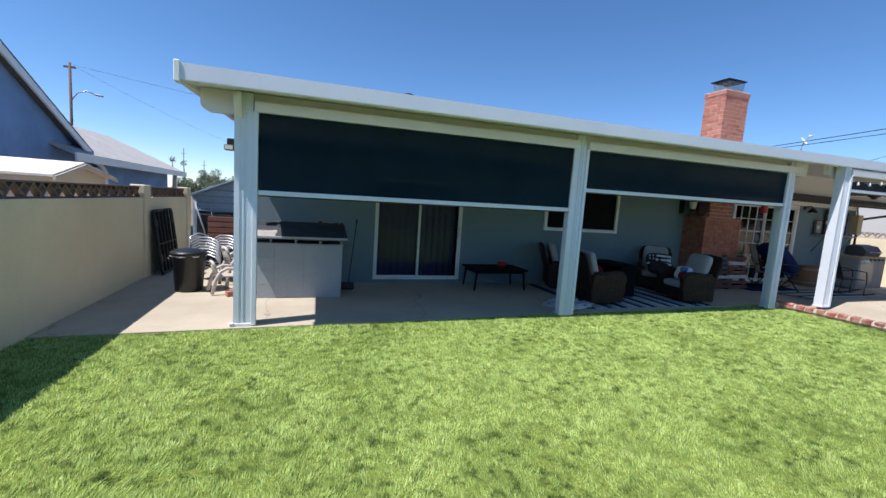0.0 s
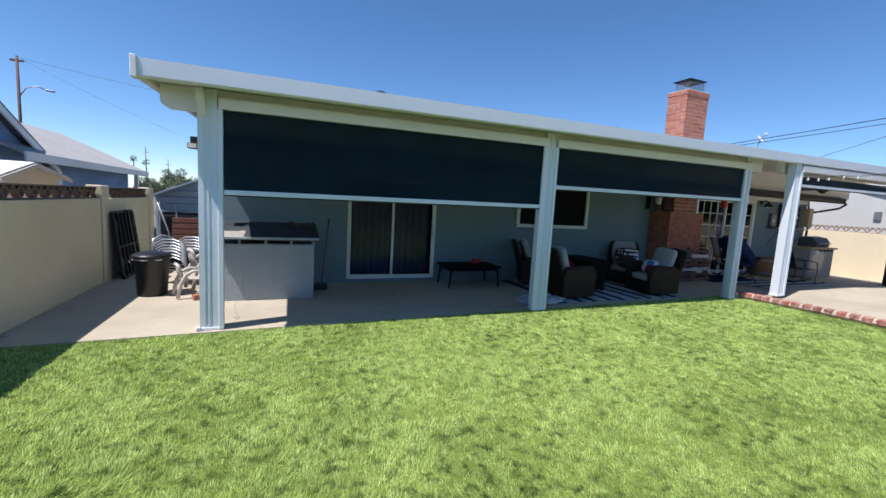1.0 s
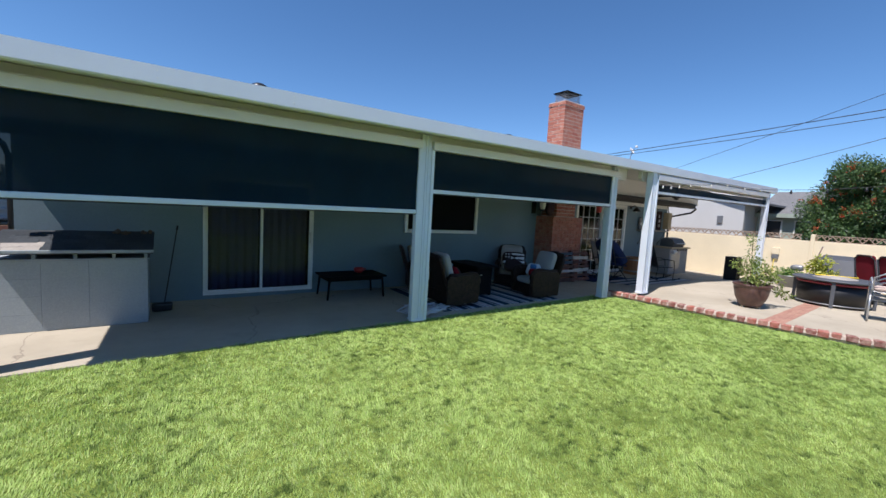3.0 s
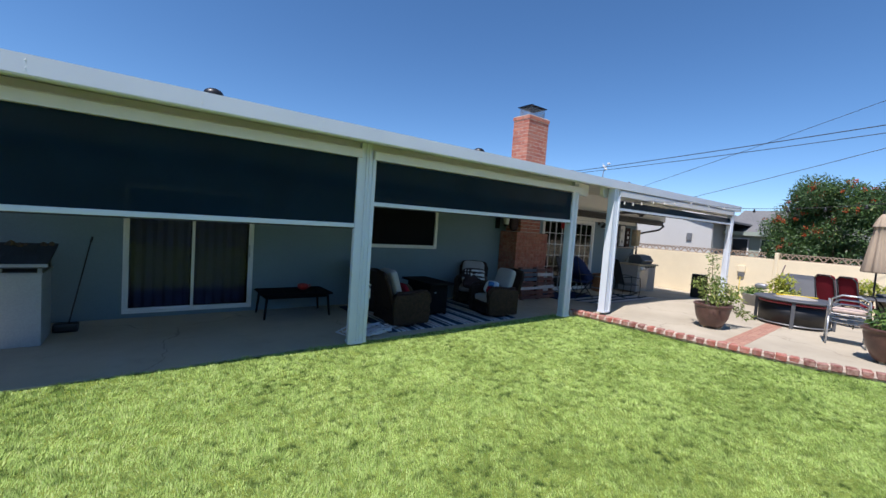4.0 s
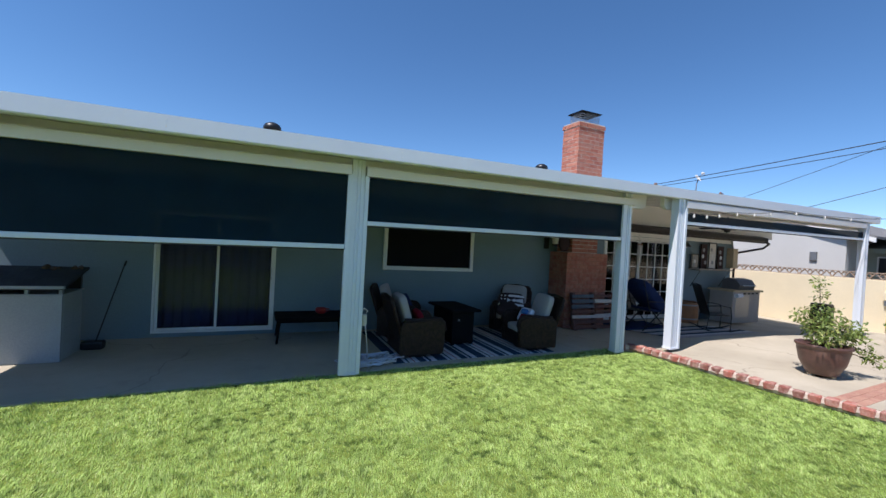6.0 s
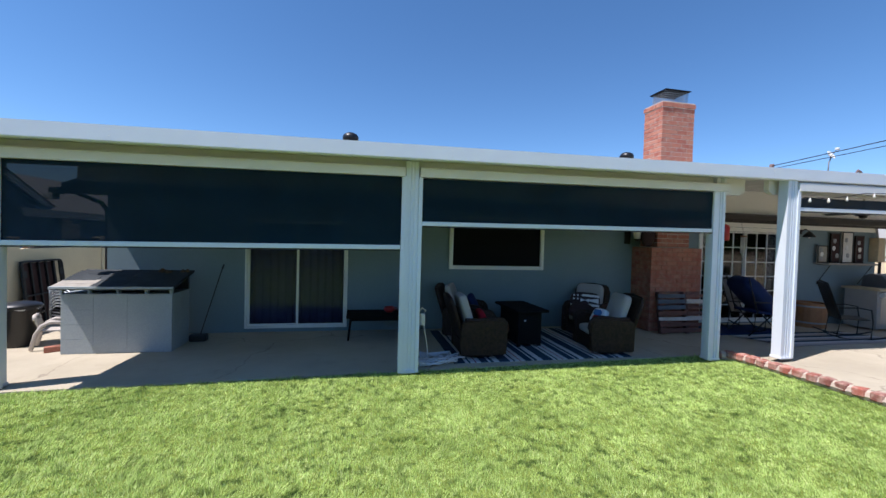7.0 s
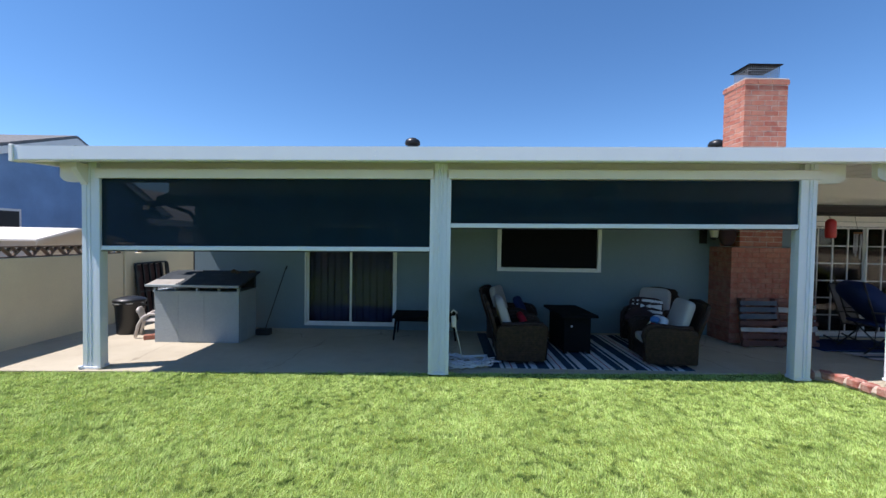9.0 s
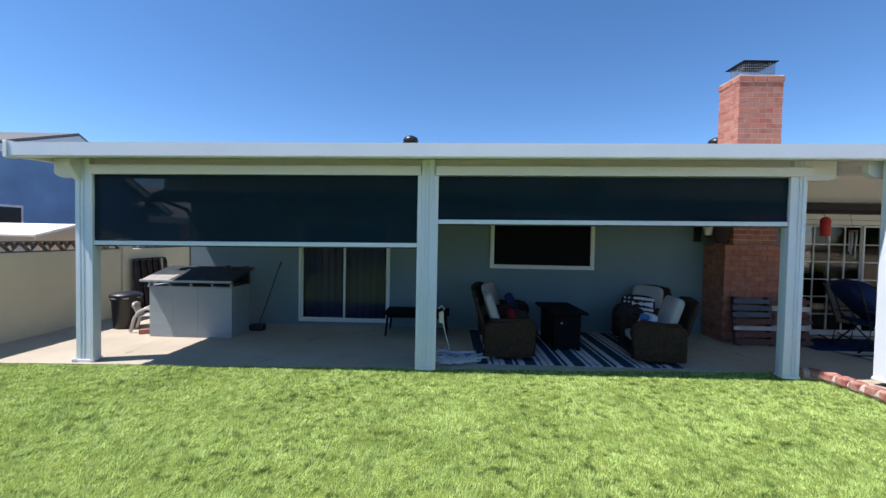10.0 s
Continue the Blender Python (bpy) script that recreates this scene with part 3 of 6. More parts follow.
cpart("roof_panel", pitched(lifted(box(-0.96, 17.7, 5.08, 8.3, 2.79, 2.865), -0.03)), CREAM, "smooth cream underside panels")
bm = lifted(prism([(5.0, 2.905), (5.045, 2.912), (5.10, 2.912), (5.10, 2.885), (5.055, 2.88), (5.055, 2.755), (5.10, 2.755), (5.10, 2.728), (5.015, 2.728), (5.0, 2.742)], (-1.03, 17.75), "x"))
cpart("fascia", bm, ALU, "white gutter fascia")
cpart("side_fascia", pitched(lifted(box(-1.035, -0.96, 5.10, 8.3, 2.73, 2.90, 0.006), -0.03)), CREAM)
cpart("side_fascia", pitched(lifted(box(17.70, 17.76, 5.10, 8.3, 2.73, 2.90, 0.006), -0.03)), CREAM)
bm = bmesh.new()
for k in range(0, 31):
    x = -0.98 + k * 0.61
    box(x, x + 0.012, 5.12, 8.2, 2.784, 2.79, bm=bm)
cpart("panel_seam", pitched(lifted(bm, -0.03)), CREAM)
bm = box(-0.7, 17.6, 7.33, 7.36, 2.50, 2.90)
for v in bm.verts:
    if v.co.z > 2.6:
        v.co.z += rise(v.co.x)
cpart("closure_panel", bm, CREAM)
cpart("end_cap", box(-1.05, -0.995, 4.985, 5.11, 2.715, 2.925, 0.006), TRIMW, "white fascia end cap")


def header(x0, x1, y0, y1, notch0, notch1):
    z0, z1 = 2.54, 2.80
    o = [(x0, z1), (x0, z0 + 0.07)] + ([(x0 + 0.015, z0 + 0.045), (x0 + 0.06, z0 + 0.015), (x0 + 0.10, z0)] if notch0 else [(x0, z0)])
    o += ([(x1 - 0.10, z0), (x1 - 0.06, z0 + 0.015), (x1 - 0.015, z0 + 0.045), (x1, z0 + 0.07)] if notch1 else [(x1, z0)]) + [(x1, z1)]
    return lifted(prism(o, (y0, y1), "y"))


cpart("header_beam", header(-0.93, 9.72, 5.52, 5.60, True, True), CREAM)
cpart("header_beam", header(9.86, 17.65, 5.25, 5.33, True, True), CREAM)
for k in range(15):
    x = -0.27 + k * 1.24
    for z in (2.79, 2.855):
        bm = bmesh.new()
        bmesh.ops.create_uvsphere(bm, u_segments=8, v_segments=5, radius=0.007, matrix=Matrix.Translation((x, 5.002, z + rise(x))))
        cpart("rivet", bm, TRIMW)


def patio_post(x0, x1, y0, y1, base, tracks, label):
    p = thing("patio_post", (x0 + x1) / 2, (y0 + y1) / 2, base, 0, label, "post", "patio cover posts")
    w, d, h = (x1 - x0) / 2, (y1 - y0) / 2, 2.79 + rise(x0) - base
    # column with a fluted front
    o = [(-w, -d), (-w * 0.42, -d), (-w * 0.38, -d + 0.012), (-w * 0.12, -d + 0.012), (-w * 0.08, -d), (w * 0.08, -d), (w * 0.12, -d + 0.012), (w * 0.38, -d + 0.012), (w * 0.42, -d), (w, -d), (w, d), (-w, d)]
    part("column", prism(o, (0, h), "z"), ALU, p)
    part("base_plate", box(-w - 0.012, w + 0.012, -d - 0.012, d + 0.012, 0.0, 0.035, 0.004), ALU, p)
    if x0 < 0:
        part("post_bracket", prism([(-d - 0.17, h - 0.03), (-d - 0.17, h - 0.10), (-d - 0.02, h - 0.30), (-d, h - 0.30), (-d, h - 0.03)], (-w * 0.9, -w * 0.1), "x"), CREAM, p)
    for s in tracks:
        a, b = (w, w + 0.055) if s > 0 else (-w - 0.055, -w)
        part("screen_track", box(a + 0.001, b, -d - 0.02, -d + 0.055, 0.01, h - 0.2, 0.004), ALU, p)
    return p


POSTS = [patio_post(-0.57, -0.37, 5.45, 5.62, 0, (1,), "white fluted aluminium patio post at the lawn edge"),
         patio_post(4.17, 4.34, 5.45, 5.62, 0, (-1, 1), "white fluted aluminium patio post between two screens"),
         patio_post(9.10, 9.28, 5.45, 5.62, 0, (-1,), "white fluted aluminium patio post beside the step"),
         patio_post(9.98, 10.15, 5.04, 5.19, 0.115, (1,), "white fluted aluminium patio post on the terrace"),
         patio_post(17.12, 17.30, 5.04, 5.19, 0.115, (-1,), "white fluted aluminium patio post at the far end")]


def roller_screen(x0, x1, y, rail_z, label, ext=0.04):
    s = thing("roller_screen", (x0 + x1) / 2, y, 0, 0, label, "roller screen", "roller screens")
    w = (x1 - x0) / 2
    r0, r1 = rise(x0), rise(x1)

    def tilt(bm, top_only=False):
        for v in bm.verts:
            v.co.z += (r0 + (r1 - r0) * (v.co.x + w) / (2 * w)) if not top_only or v.co.z > 2.3 else 0
        return bm
    part("housing", tilt(prism([(-0.03, 2.575), (-0.03, 2.69), (-0.015, 2.705), (0.075, 2.705), (0.075, 2.575)], (-w - 0.04, w + ext), "x")), CREAM, s, "cream screen housing")
    def hung(bm):
        for v in bm.verts:
            v.co.z += 0.0115 * v.co.x
        return bm
    bm = bmesh.new()
    n = 40
    rows = [2.66 - k * (2.66 - rail_z) / 12 for k in range(13)]
    grid = [[bm.verts.new((-w + 2 * w * i / n, 0.03 + 0.004 * math.sin(i * 0.9 + k * 0.4) * math.sin(math.pi * k / 12), z)) for i in range(n + 1)] for k, z in enumerate(rows)]
    for a, b in zip(grid, grid[1:]):
        for i in range(n):
            bm.faces.new((a[i], a[i + 1], b[i + 1], b[i]))
    part("screen_cloth", hung(bm), SCREEN, s, "dark navy mesh cloth", True)
    part("bottom_rail", hung(box(-w, w, 0.008, 0.052, rail_z - 0.028, rail_z + 0.03, 0.006)), ALU, s, "white aluminium bottom rail")
    part("rail_seal", hung(box(-w, w, 0.02, 0.04, rail_z - 0.045, rail_z - 0.028)), BLACKP, s)
    part("end_cap", hung(box(w - 0.001, w + 0.02, 0.012, 0.05, rail_z - 0.035, rail_z + 0.005)), BLACKP, s)
    return s


roller_screen(-0.31, 4.115, 5.43, 1.675, "half-lowered navy roller screen with white bottom rail")
roller_screen(4.395, 9.04, 5.43, 2.05, "partly lowered navy roller screen with white bottom rail", 0.255)
roller_screen(10.21, 17.06, 5.04, 2.48, "nearly raised navy roller screen with white bottom rail")


# ---- chimney ----
def brick_mesh(l, d, h, mat, bev=0.006):
    bm = box(-l / 2, l / 2, -d / 2, d / 2, 0, h)
    bmesh.ops.bevel(bm, geom=list(bm.edges), offset=bev, segments=1, affect="EDGES")
    bmesh.ops.recalc_face_normals(bm, faces=bm.faces)
    me = bpy.data.meshes.new("brick")
    bm.to_mesh(me)
    bm.free()
    me.materials.append(mat)
    return me


FULL, HALF = brick_mesh(0.245, 0.092, 0.082, BRICK, 0.004), brick_mesh(0.116, 0.092, 0.082, BRICK, 0.004)
chim = thing("chimney", 10.2, 7.7, 0, 0, "red brick chimney with shoulders and black cap", "chimney")


def brick_box(core, x0, x1, y0, y1, z0, z1, sides):
    """Courses of bricks round a core; sides: 'f' front, 'l' left, 'r' right."""
    rnd = random.Random(int(x0 * 100 + z0 * 10))
    n = int((z1 - z0) / 0.0935)
    for c in range(n):
        z = z0 + c * 0.0935
        runs = []
        if "f" in sides:
            runs.append((x0, x1, lambda s: (s, y0 + 0.045, 0)))
        if "l" in sides:
            runs.append((y0 + 0.096, y1, lambda s: (x0 + 0.045, s, 90)))
        if "r" in sides:
            runs.append((y0 + 0.096, y1, lambda s: (x1 - 0.045, s, 90)))
        for ri, (a, b, put) in enumerate(runs):
            s = a
            first = (c + ri) % 2
            while s < b - 0.08:
                l = 0.116 if first else 0.245
                if b - s - l < 0.10:
                    l = b - s
                first = 0
                px, py, rz = put(s + l / 2)
                base = 0.245 if l > 0.17 else 0.116
                o = new("brick", FULL if l > 0.17 else HALF)
                o.parent = core
                o.matrix_world = Matrix.Identity(4)
                o.matrix_basis = pose(px - 10.2 + rnd.uniform(-0.002, 0.002), py - 7.7 + rnd.uniform(-0.003, 0.003), z, 0, 0, rz + rnd.uniform(-0.5, 0.5)) @ Matrix.Diagonal((l / base, 1, 1, 1))
                s += l + 0.012


def local(bm):
    bmesh.ops.transform(bm, matrix=Matrix.Translation((-10.2, -7.7, 0)), verts=bm.verts)
    return bm


stack = part("flue_shaft", local(box(9.796, 10.578, 7.521, 8.055, 1.7, 4.86)), MORTAR, chim, "upper brick shaft")
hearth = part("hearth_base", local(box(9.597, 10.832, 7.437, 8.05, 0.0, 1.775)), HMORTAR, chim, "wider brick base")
part("crown", local(box(9.79, 10.60, 7.51, 8.08, 4.86, 4.885, 0.01)), MORTAR, chim, "pale mortar crown")
bm = lathe([(0.44, 5.15), (0.45, 5.165), (0.13, 5.225), (0.01, 5.23)], 4)
bmesh.ops.transform(bm, matrix=Matrix.Translation((0, 0.1, 0)) @ Matrix.Diagonal((1.0, 0.78, 1, 1)) @ pose(0, 0, 0, 0, 0, 45), verts=bm.verts)
cap = part("chimney_cap", bm, CAPM, chim, "black sheet metal cap")
bm = bmesh.new()
for k in range(15):
    x = -0.28 + k * 0.04
    for y in (-0.1, 0.28):
        tube([(x, y, 4.9), (x, y, 5.155)], 0.004, 4, bm)
for k in range(10):
    y = -0.1 + k * 0.042
    for x in (-0.28, 0.28):
        tube([(x, y, 4.9), (x, y, 5.155)], 0.004, 4, bm)
for k in range(5):
    z = 4.92 + k * 0.045
    tube([(-0.28, -0.1, z), (0.28, -0.1, z), (0.28, 0.28, z), (-0.28, 0.28, z)], 0.004, 4, bm, True)
part("spark_guard", bm, GREYM, cap, "wire mesh spark guard")


def roof_vent(x, y, z):
    v = thing("roof_vent", x, y, z, 0, "black round plastic roof vent on the ridge", "roof vent", "roof vents")
    part("collar", lathe([(0.17, -0.45), (0.17, 0.10)], 20), BLACKP, v)
    part("dome", lathe([(0.18, 0.05), (0.24, 0.08), (0.25, 0.16), (0.205, 0.24), (0.11, 0.29), (0.01, 0.30)], 24), BLACKP, v, "", True)


roof_vent(3.23, 13.1, 4.79)
roof_vent(13.2, 13.3, 4.93)


# ---- under the cover: seating ----
def wicker_chair(x, y, rz, label):
    c = thing("wicker_armchair", x, y, 0.012, rz, label, "armchair", "armchairs round the fire table")
    c.scale = (0.90, 0.90, 0.95)
    part("skirt", prism([(-0.37, 0.07), (-0.38, 0.30), (0.38, 0.30), (0.36, 0.07)], (-0.32, 0.32), "x"), WICKER, c)
    part("swivel_base", lathe([(0.30, 0.0), (0.30, 0.02), (0.06, 0.04), (0.06, 0.06)], 24), BLACKM, c)
    # arms swell towards the front and roll over
    for s in (-1, 1):
        o = [(-0.40, 0.06), (-0.42, 0.28), (-0.435, 0.44), (-0.425, 0.54), (-0.38, 0.60), (-0.28, 0.63), (-0.10, 0.62), (0.10, 0.60), (0.34, 0.60), (0.39, 0.50), (0.38, 0.06)]
        bm = prism(o, (s * 0.30, s * 0.42), "x")
        bmesh.ops.bevel(bm, geom=list(bm.edges), offset=0.018, segments=2, affect="EDGES")
        part("arm", bm, WICKER, c)
        part("arm_cap", tube([(s * 0.36, -0.40, 0.08), (s * 0.36, -0.425, 0.30), (s * 0.36, -0.445, 0.46), (s * 0.36, -0.42, 0.57), (s * 0.36, -0.35, 0.63), (s * 0.36, -0.22, 0.645), (s * 0.36, 0.08, 0.615), (s * 0.36, 0.30, 0.62)], 0.036, 8), WICKER, c, "", True)
    lean = pose(0, 0.28, 0.28, -19)
    bm = box(-0.36, 0.36, 0.0, 0.07, 0.0, 0.74, 0.03, None, lean, 2)
    part("backrest", bm, WICKER, c)
    part("back_rim", tube([lean @ Vector(p) for p in ((-0.36, 0.035, 0.1), (-0.37, 0.035, 0.62), (-0.30, 0.035, 0.74), (0, 0.035, 0.77), (0.30, 0.035, 0.74), (0.37, 0.035, 0.62), (0.36, 0.035, 0.1))], 0.03), WICKER, c, "", True)
    part("seat_cushion", pillow(0.60, 0.66, 0.15, pose(0, -0.06, 0.375, 2), 0.3), CUSHION, c, "beige seat cushion", True)
    part("back_cushion", pillow(0.60, 0.62, 0.17, pose(0, 0.245, 0.72, 71), 0.36), CUSHION, c, "beige back cushion", True)
    return c


RUG_X0, RUG_X1, RUG_Y0, RUG_Y1 = 4.98, 7.95, 5.78, 7.86
rug = thing("striped_rug", (RUG_X0 + RUG_X1) / 2, (RUG_Y0 + RUG_Y1) / 2, 0, 0, "navy and white striped outdoor rug with thin red lines", "rug")
xs, k = -(RUG_X1 - RUG_X0) / 2, 0
seq = [(NAVYR, 0.17), (WHITER, 0.05), (NAVYR, 0.03), (WHITER, 0.075), (REDR, 0.018), (WHITER, 0.07), (NAVYR, 0.12), (WHITER, 0.03), (NAVYR, 0.05), (WHITER, 0.09)]
while xs < (RUG_X1 - RUG_X0) / 2 - 0.01:
    mt, w = seq[k % len(seq)]
    e = min(xs + w, (RUG_X1 - RUG_X0) / 2)
    part("stripe", box(xs, e, -(RUG_Y1 - RUG_Y0) / 2, (RUG_Y1 - RUG_Y0) / 2, 0.0, 0.009 + 0.001 * (k % 2)), mt, rug)
    xs, k = e, k + 1

wicker_chair(5.46, 6.26, 88, "brown wicker armchair with beige cushions and a red pillow")
wicker_chair(5.56, 7.44, 66, "brown wicker armchair with beige cushions by the wall")
wicker_chair(8.10, 7.40, -46, "brown wicker armchair with beige cushions and a flag pillow")
wicker_chair(7.70, 6.20, -98, "brown wicker armchair with beige cushions and a patterned pillow")


def pillow_thing(name, size, m, mat, label):
    t = part(name, pillow(*size, Matrix.Identity(4), 0.5), mat, None, label, True, "", "pillow")
    t.matrix_world = m
    return t


def flag_pillow(m):
    t = thing("striped_pillow", 0, 0, 0, 0, "dark and white striped flag pillow on the armchair", "pillow")
    t.matrix_world = m
    for i in range(7):
        lo, hi = -0.16 + i * 0.32 / 7, -0.16 + (i + 1) * 0.32 / 7
        bm = pillow(0.54, 0.34, 0.16, Matrix.Identity(4), 0.55, None, 28)
        cut = [f for f in bm.faces if not ((lo <= f.calc_center_median().y < hi or (i == 0 and f.calc_center_median().y < lo) or (i == 6 and f.calc_center_median().y >= hi)) and not (i >= 3 and f.calc_center_median().x < -0.06))]
        bmesh.ops.delete(bm, geom=cut, context="FACES")
        part("stripe", bm, WHITEF if i % 2 else DARKF, t, "white stripe" if i % 2 else "dark stripe", True)
    bm = pillow(0.54, 0.34, 0.16, Matrix.Identity(4), 0.55, None, 28)
    bmesh.ops.delete(bm, geom=[f for f in bm.faces if f.calc_center_median().x >= -0.06 or f.calc_center_median().y < -0.16 + 3 * 0.32 / 7], context="FACES")
    part("canton", bm, DARKF, t, "dark star field", True)
    for a in (-0.2, -0.13):
        for b in (0.02, 0.09):
            part("star", pillow(0.035, 0.035, 0.02, pose(a, b, 0.075), 0.8, None, 5), WHITEF, t, "white star", True)
    return t


flag_pillow(pose(7.88, 7.10, 0.70, 68, 0, -32))
pillow_thing("red_pillow", (0.34, 0.30, 0.12), pose(5.58, 6.38, 0.56, 62, 0, 84), REDF, "small red pillow in the armchair")
pillow_thing("grey_pillow", (0.36, 0.34, 0.12), pose(5.70, 7.34, 0.66, 62, 0, 68), NAVYF, "navy patterned pillow in the armchair")
pillow_thing("white_pillow", (0.32, 0.28, 0.11), pose(7.62, 6.22, 0.58, 58, 0, -80), WHITEF, "white patterned pillow in the armchair")
pillow_thing("red_pillow", (0.22, 0.16, 0.10), pose(7.52, 6.11, 0.54, 50, 0, -70), REDF, "small red pillow leaning on a white one")
pillow_thing("blue_pillow", (0.13, 0.10, 0.08), pose(7.54, 6.15, 0.66, 50, 0, -62), M("blue_fabric", (0.06, 0.16, 0.34), 0.9), "small blue pillow leaning on a white one")
pillow_thing("throw_blanket", (0.40, 0.34, 0.18), pose(7.64, 6.86, 0.57, 30, 8, -50), DARKF, "dark brown throw over the chair arm")

ft = thing("fire_table", 6.48, 6.93, 0.012, 2, "black metal rectangular fire table on the rug", "fire table")
part("table_body", box(-0.22, 0.22, -0.40, 0.40, 0.03, 0.60, 0.006), CAPM, ft)
part("tabletop", box(-0.30, 0.30, -0.52, 0.52, 0.60, 0.645, 0.012), CAPM, ft)
for s in (-1, 1):
    for q in (-1, 1):
        part("foot", box(s * 0.19 - 0.03, s * 0.19 + 0.03, q * 0.37 - 0.03, q * 0.39 + 0.03, 0, 0.03), CAPM, ft)
part("access_door", box(-0.16, 0.16, -0.408, -0.40, 0.10, 0.54, 0.003), CAPM, ft)
bm = bmesh.new()
bmesh.ops.create_uvsphere(bm, u_segments=12, v_segments=8, radius=0.018, matrix=Matrix.Translation((-0.1, -0.415, 0.45)))
part("knob", bm, SILVER, ft, "small silver knob", True)

ct = thing("coffee_table", 3.98, 7.55, 0, 0, "low black metal coffee table by the wall", "coffee table")
part("tabletop", box(-0.60, 0.60, -0.35, 0.35, 0.395, 0.43, 0.012), CAPM, ct)
bm = box(-0.54, 0.54, -0.29, -0.27, 0.34, 0.395)
box(-0.54, 0.54, 0.27, 0.29, 0.34, 0.395, bm=bm)
box(-0.54, -0.52, -0.27, 0.27, 0.34, 0.395, bm=bm)
box(0.52, 0.54, -0.27, 0.27, 0.34, 0.395, bm=bm)
part("apron", bm, CAPM, ct)
for s in (-1, 1):
    for q in (-1, 1):
        part("leg", tube([(s * 0.52, q * 0.28, 0.395), (s * 0.54, q * 0.29, 0.2), (s * 0.56, q * 0.30, 0.0)], [0.024, 0.02, 0.017]), CAPM, ct, "", True)
bowl = thing("red_pot", 4.15, 7.60, 0.43, 0, "small round red pot on the coffee table", "pot")
part("pot_body", lathe([(0.05, 0), (0.085, 0.02), (0.10, 0.06), (0.095, 0.10), (0.085, 0.10), (0.08, 0.03)], 20), M("red_glaze", (0.38, 0.02, 0.02), 0.35), bowl, "", True)
part("handle", tube([(0.09, 0, 0.08), (0.14, 0, 0.085), (0.14, 0, 0.05), (0.095, 0, 0.04)], 0.01, 6), M("red_glaze_handle", (0.38, 0.02, 0.02), 0.35), bowl, "", True)

# ---- masonry counter ----
CX, CY = -0.62, 6.86
ctr = thing("masonry_counter", 0.1, 7.15, 0, 0, "grey painted block enclosure with a small shingled lid", "outdoor counter")


def ctr_local(bm):
    bmesh.ops.transform(bm, matrix=Matrix.Translation((-0.1, -7.15, 0)), verts=bm.verts)
    return bm


part("core", ctr_local(box(CX + 0.004, 0.818, CY + 0.004, 7.48, 0, 0.86)), BLOCKP, ctr)
for row in range(4):
    z = 0.003 + row * 0.2155
    part("block", ctr_local(box(CX, -0.212, CY, CY + 0.05, z, z + 0.2125, 0.002)), BLOCKP, ctr)
    for a, b in ((CY + 0.052, 7.16), (7.165, 7.48)):
        part("block", ctr_local(box(0.775, 0.822, a, b, z, z + 0.2135, 0.002)), BLOCKP, ctr)
        part("block", ctr_local(box(CX, CX + 0.045, a, b, z, z + 0.2135, 0.002)), BLOCKP, ctr)
for a, b in ((-0.208, 0.224), (0.228, 0.82)):
    part("front_panel", ctr_local(box(a, b, CY - 0.002, CY + 0.05, 0.003, 0.862, 0.002)), BLOCKP, ctr)
part("sill", ctr_local(box(CX - 0.02, 0.84, CY - 0.02, 7.5, 0.866, 0.885, 0.003)), BLOCKP, ctr)
for x in (CX, -0.27, 0.1, 0.47, 0.80):
    part("upright", ctr_local(box(x - 0.018, x + 0.018, CY, CY + 0.05, 0.885, 0.99)), BLOCKP, ctr)
part("back_board", ctr_local(box(CX, 0.82, 7.42, 7.48, 0.885, 1.10)), BLACKP, ctr)
part("lid_edge", ctr_local(box(CX - 0.06, 0.89, CY - 0.155, CY - 0.115, 0.968, 1.004, 0.004)), BLOCKP, ctr, "grey painted lid edge")
lid = part("lid_deck", ctr_local(prism([(CY - 0.135, 0.980), (7.52, 1.185), (7.52, 1.155), (CY - 0.135, 0.955)], (CX - 0.05, 0.88), "x")), DARKSH, ctr, "sloping lid")
rnd = random.Random(4)
for row in range(5):
    y0 = CY - 0.145 + row * 0.132
    z0 = 0.982 + row * 0.132 * 0.262
    x = CX - 0.055 - (0.08 if row % 2 else 0)
    while x < 0.885:
        w = rnd.uniform(0.14, 0.22)
        a, b = max(x, CX - 0.055), min(x + w, 0.888)
        if b - a > 0.03:
            m = Matrix.Translation((a - 0.1, y0 - 7.15, z0 + 0.006 + rnd.uniform(0, 0.004))) @ pose(0, 0, 0, 14.5)
            part("shingle", box(0.001, b - a - 0.002, 0, 0.165, 0, 0.008, 0, None, m), WEATH if (row == 0 or row == 1) and a < -0.2 else DARKSH, lid)
        x += w
bm = bmesh.new()
for k in range(14):
    bmesh.ops.create_icosphere(bm, subdivisions=1, radius=rnd.uniform(0.018, 0.04), matrix=Matrix.Translation((0.42 + rnd.uniform(0, 0.42), 7.36 + rnd.uniform(-0.05, 0.08), 1.175 + rnd.uniform(-0.005, 0.02))))
solo("pine_cone_heap", bm, BARK, "small dark heap of cones on the lid", "cones", "stuff")

# broom by the counter
br = thing("broom", 1.0, 7.6, 0, 0, "black long-handled broom leaning on the wall", "broom")
part("stick", tube([(0.0, -0.12, 0.12), (0.17, 0.40, 1.22)], 0.009), BLACKP, br, "", True)
part("brush_head", box(-0.16, 0.10, -0.20, -0.04, 0.0, 0.12, 0.03, None, None, 2), BLACKP, br)
part("grip", tube([(0.165, 0.385, 1.18), (0.178, 0.425, 1.25)], 0.015), BLACKP, br, "", True)

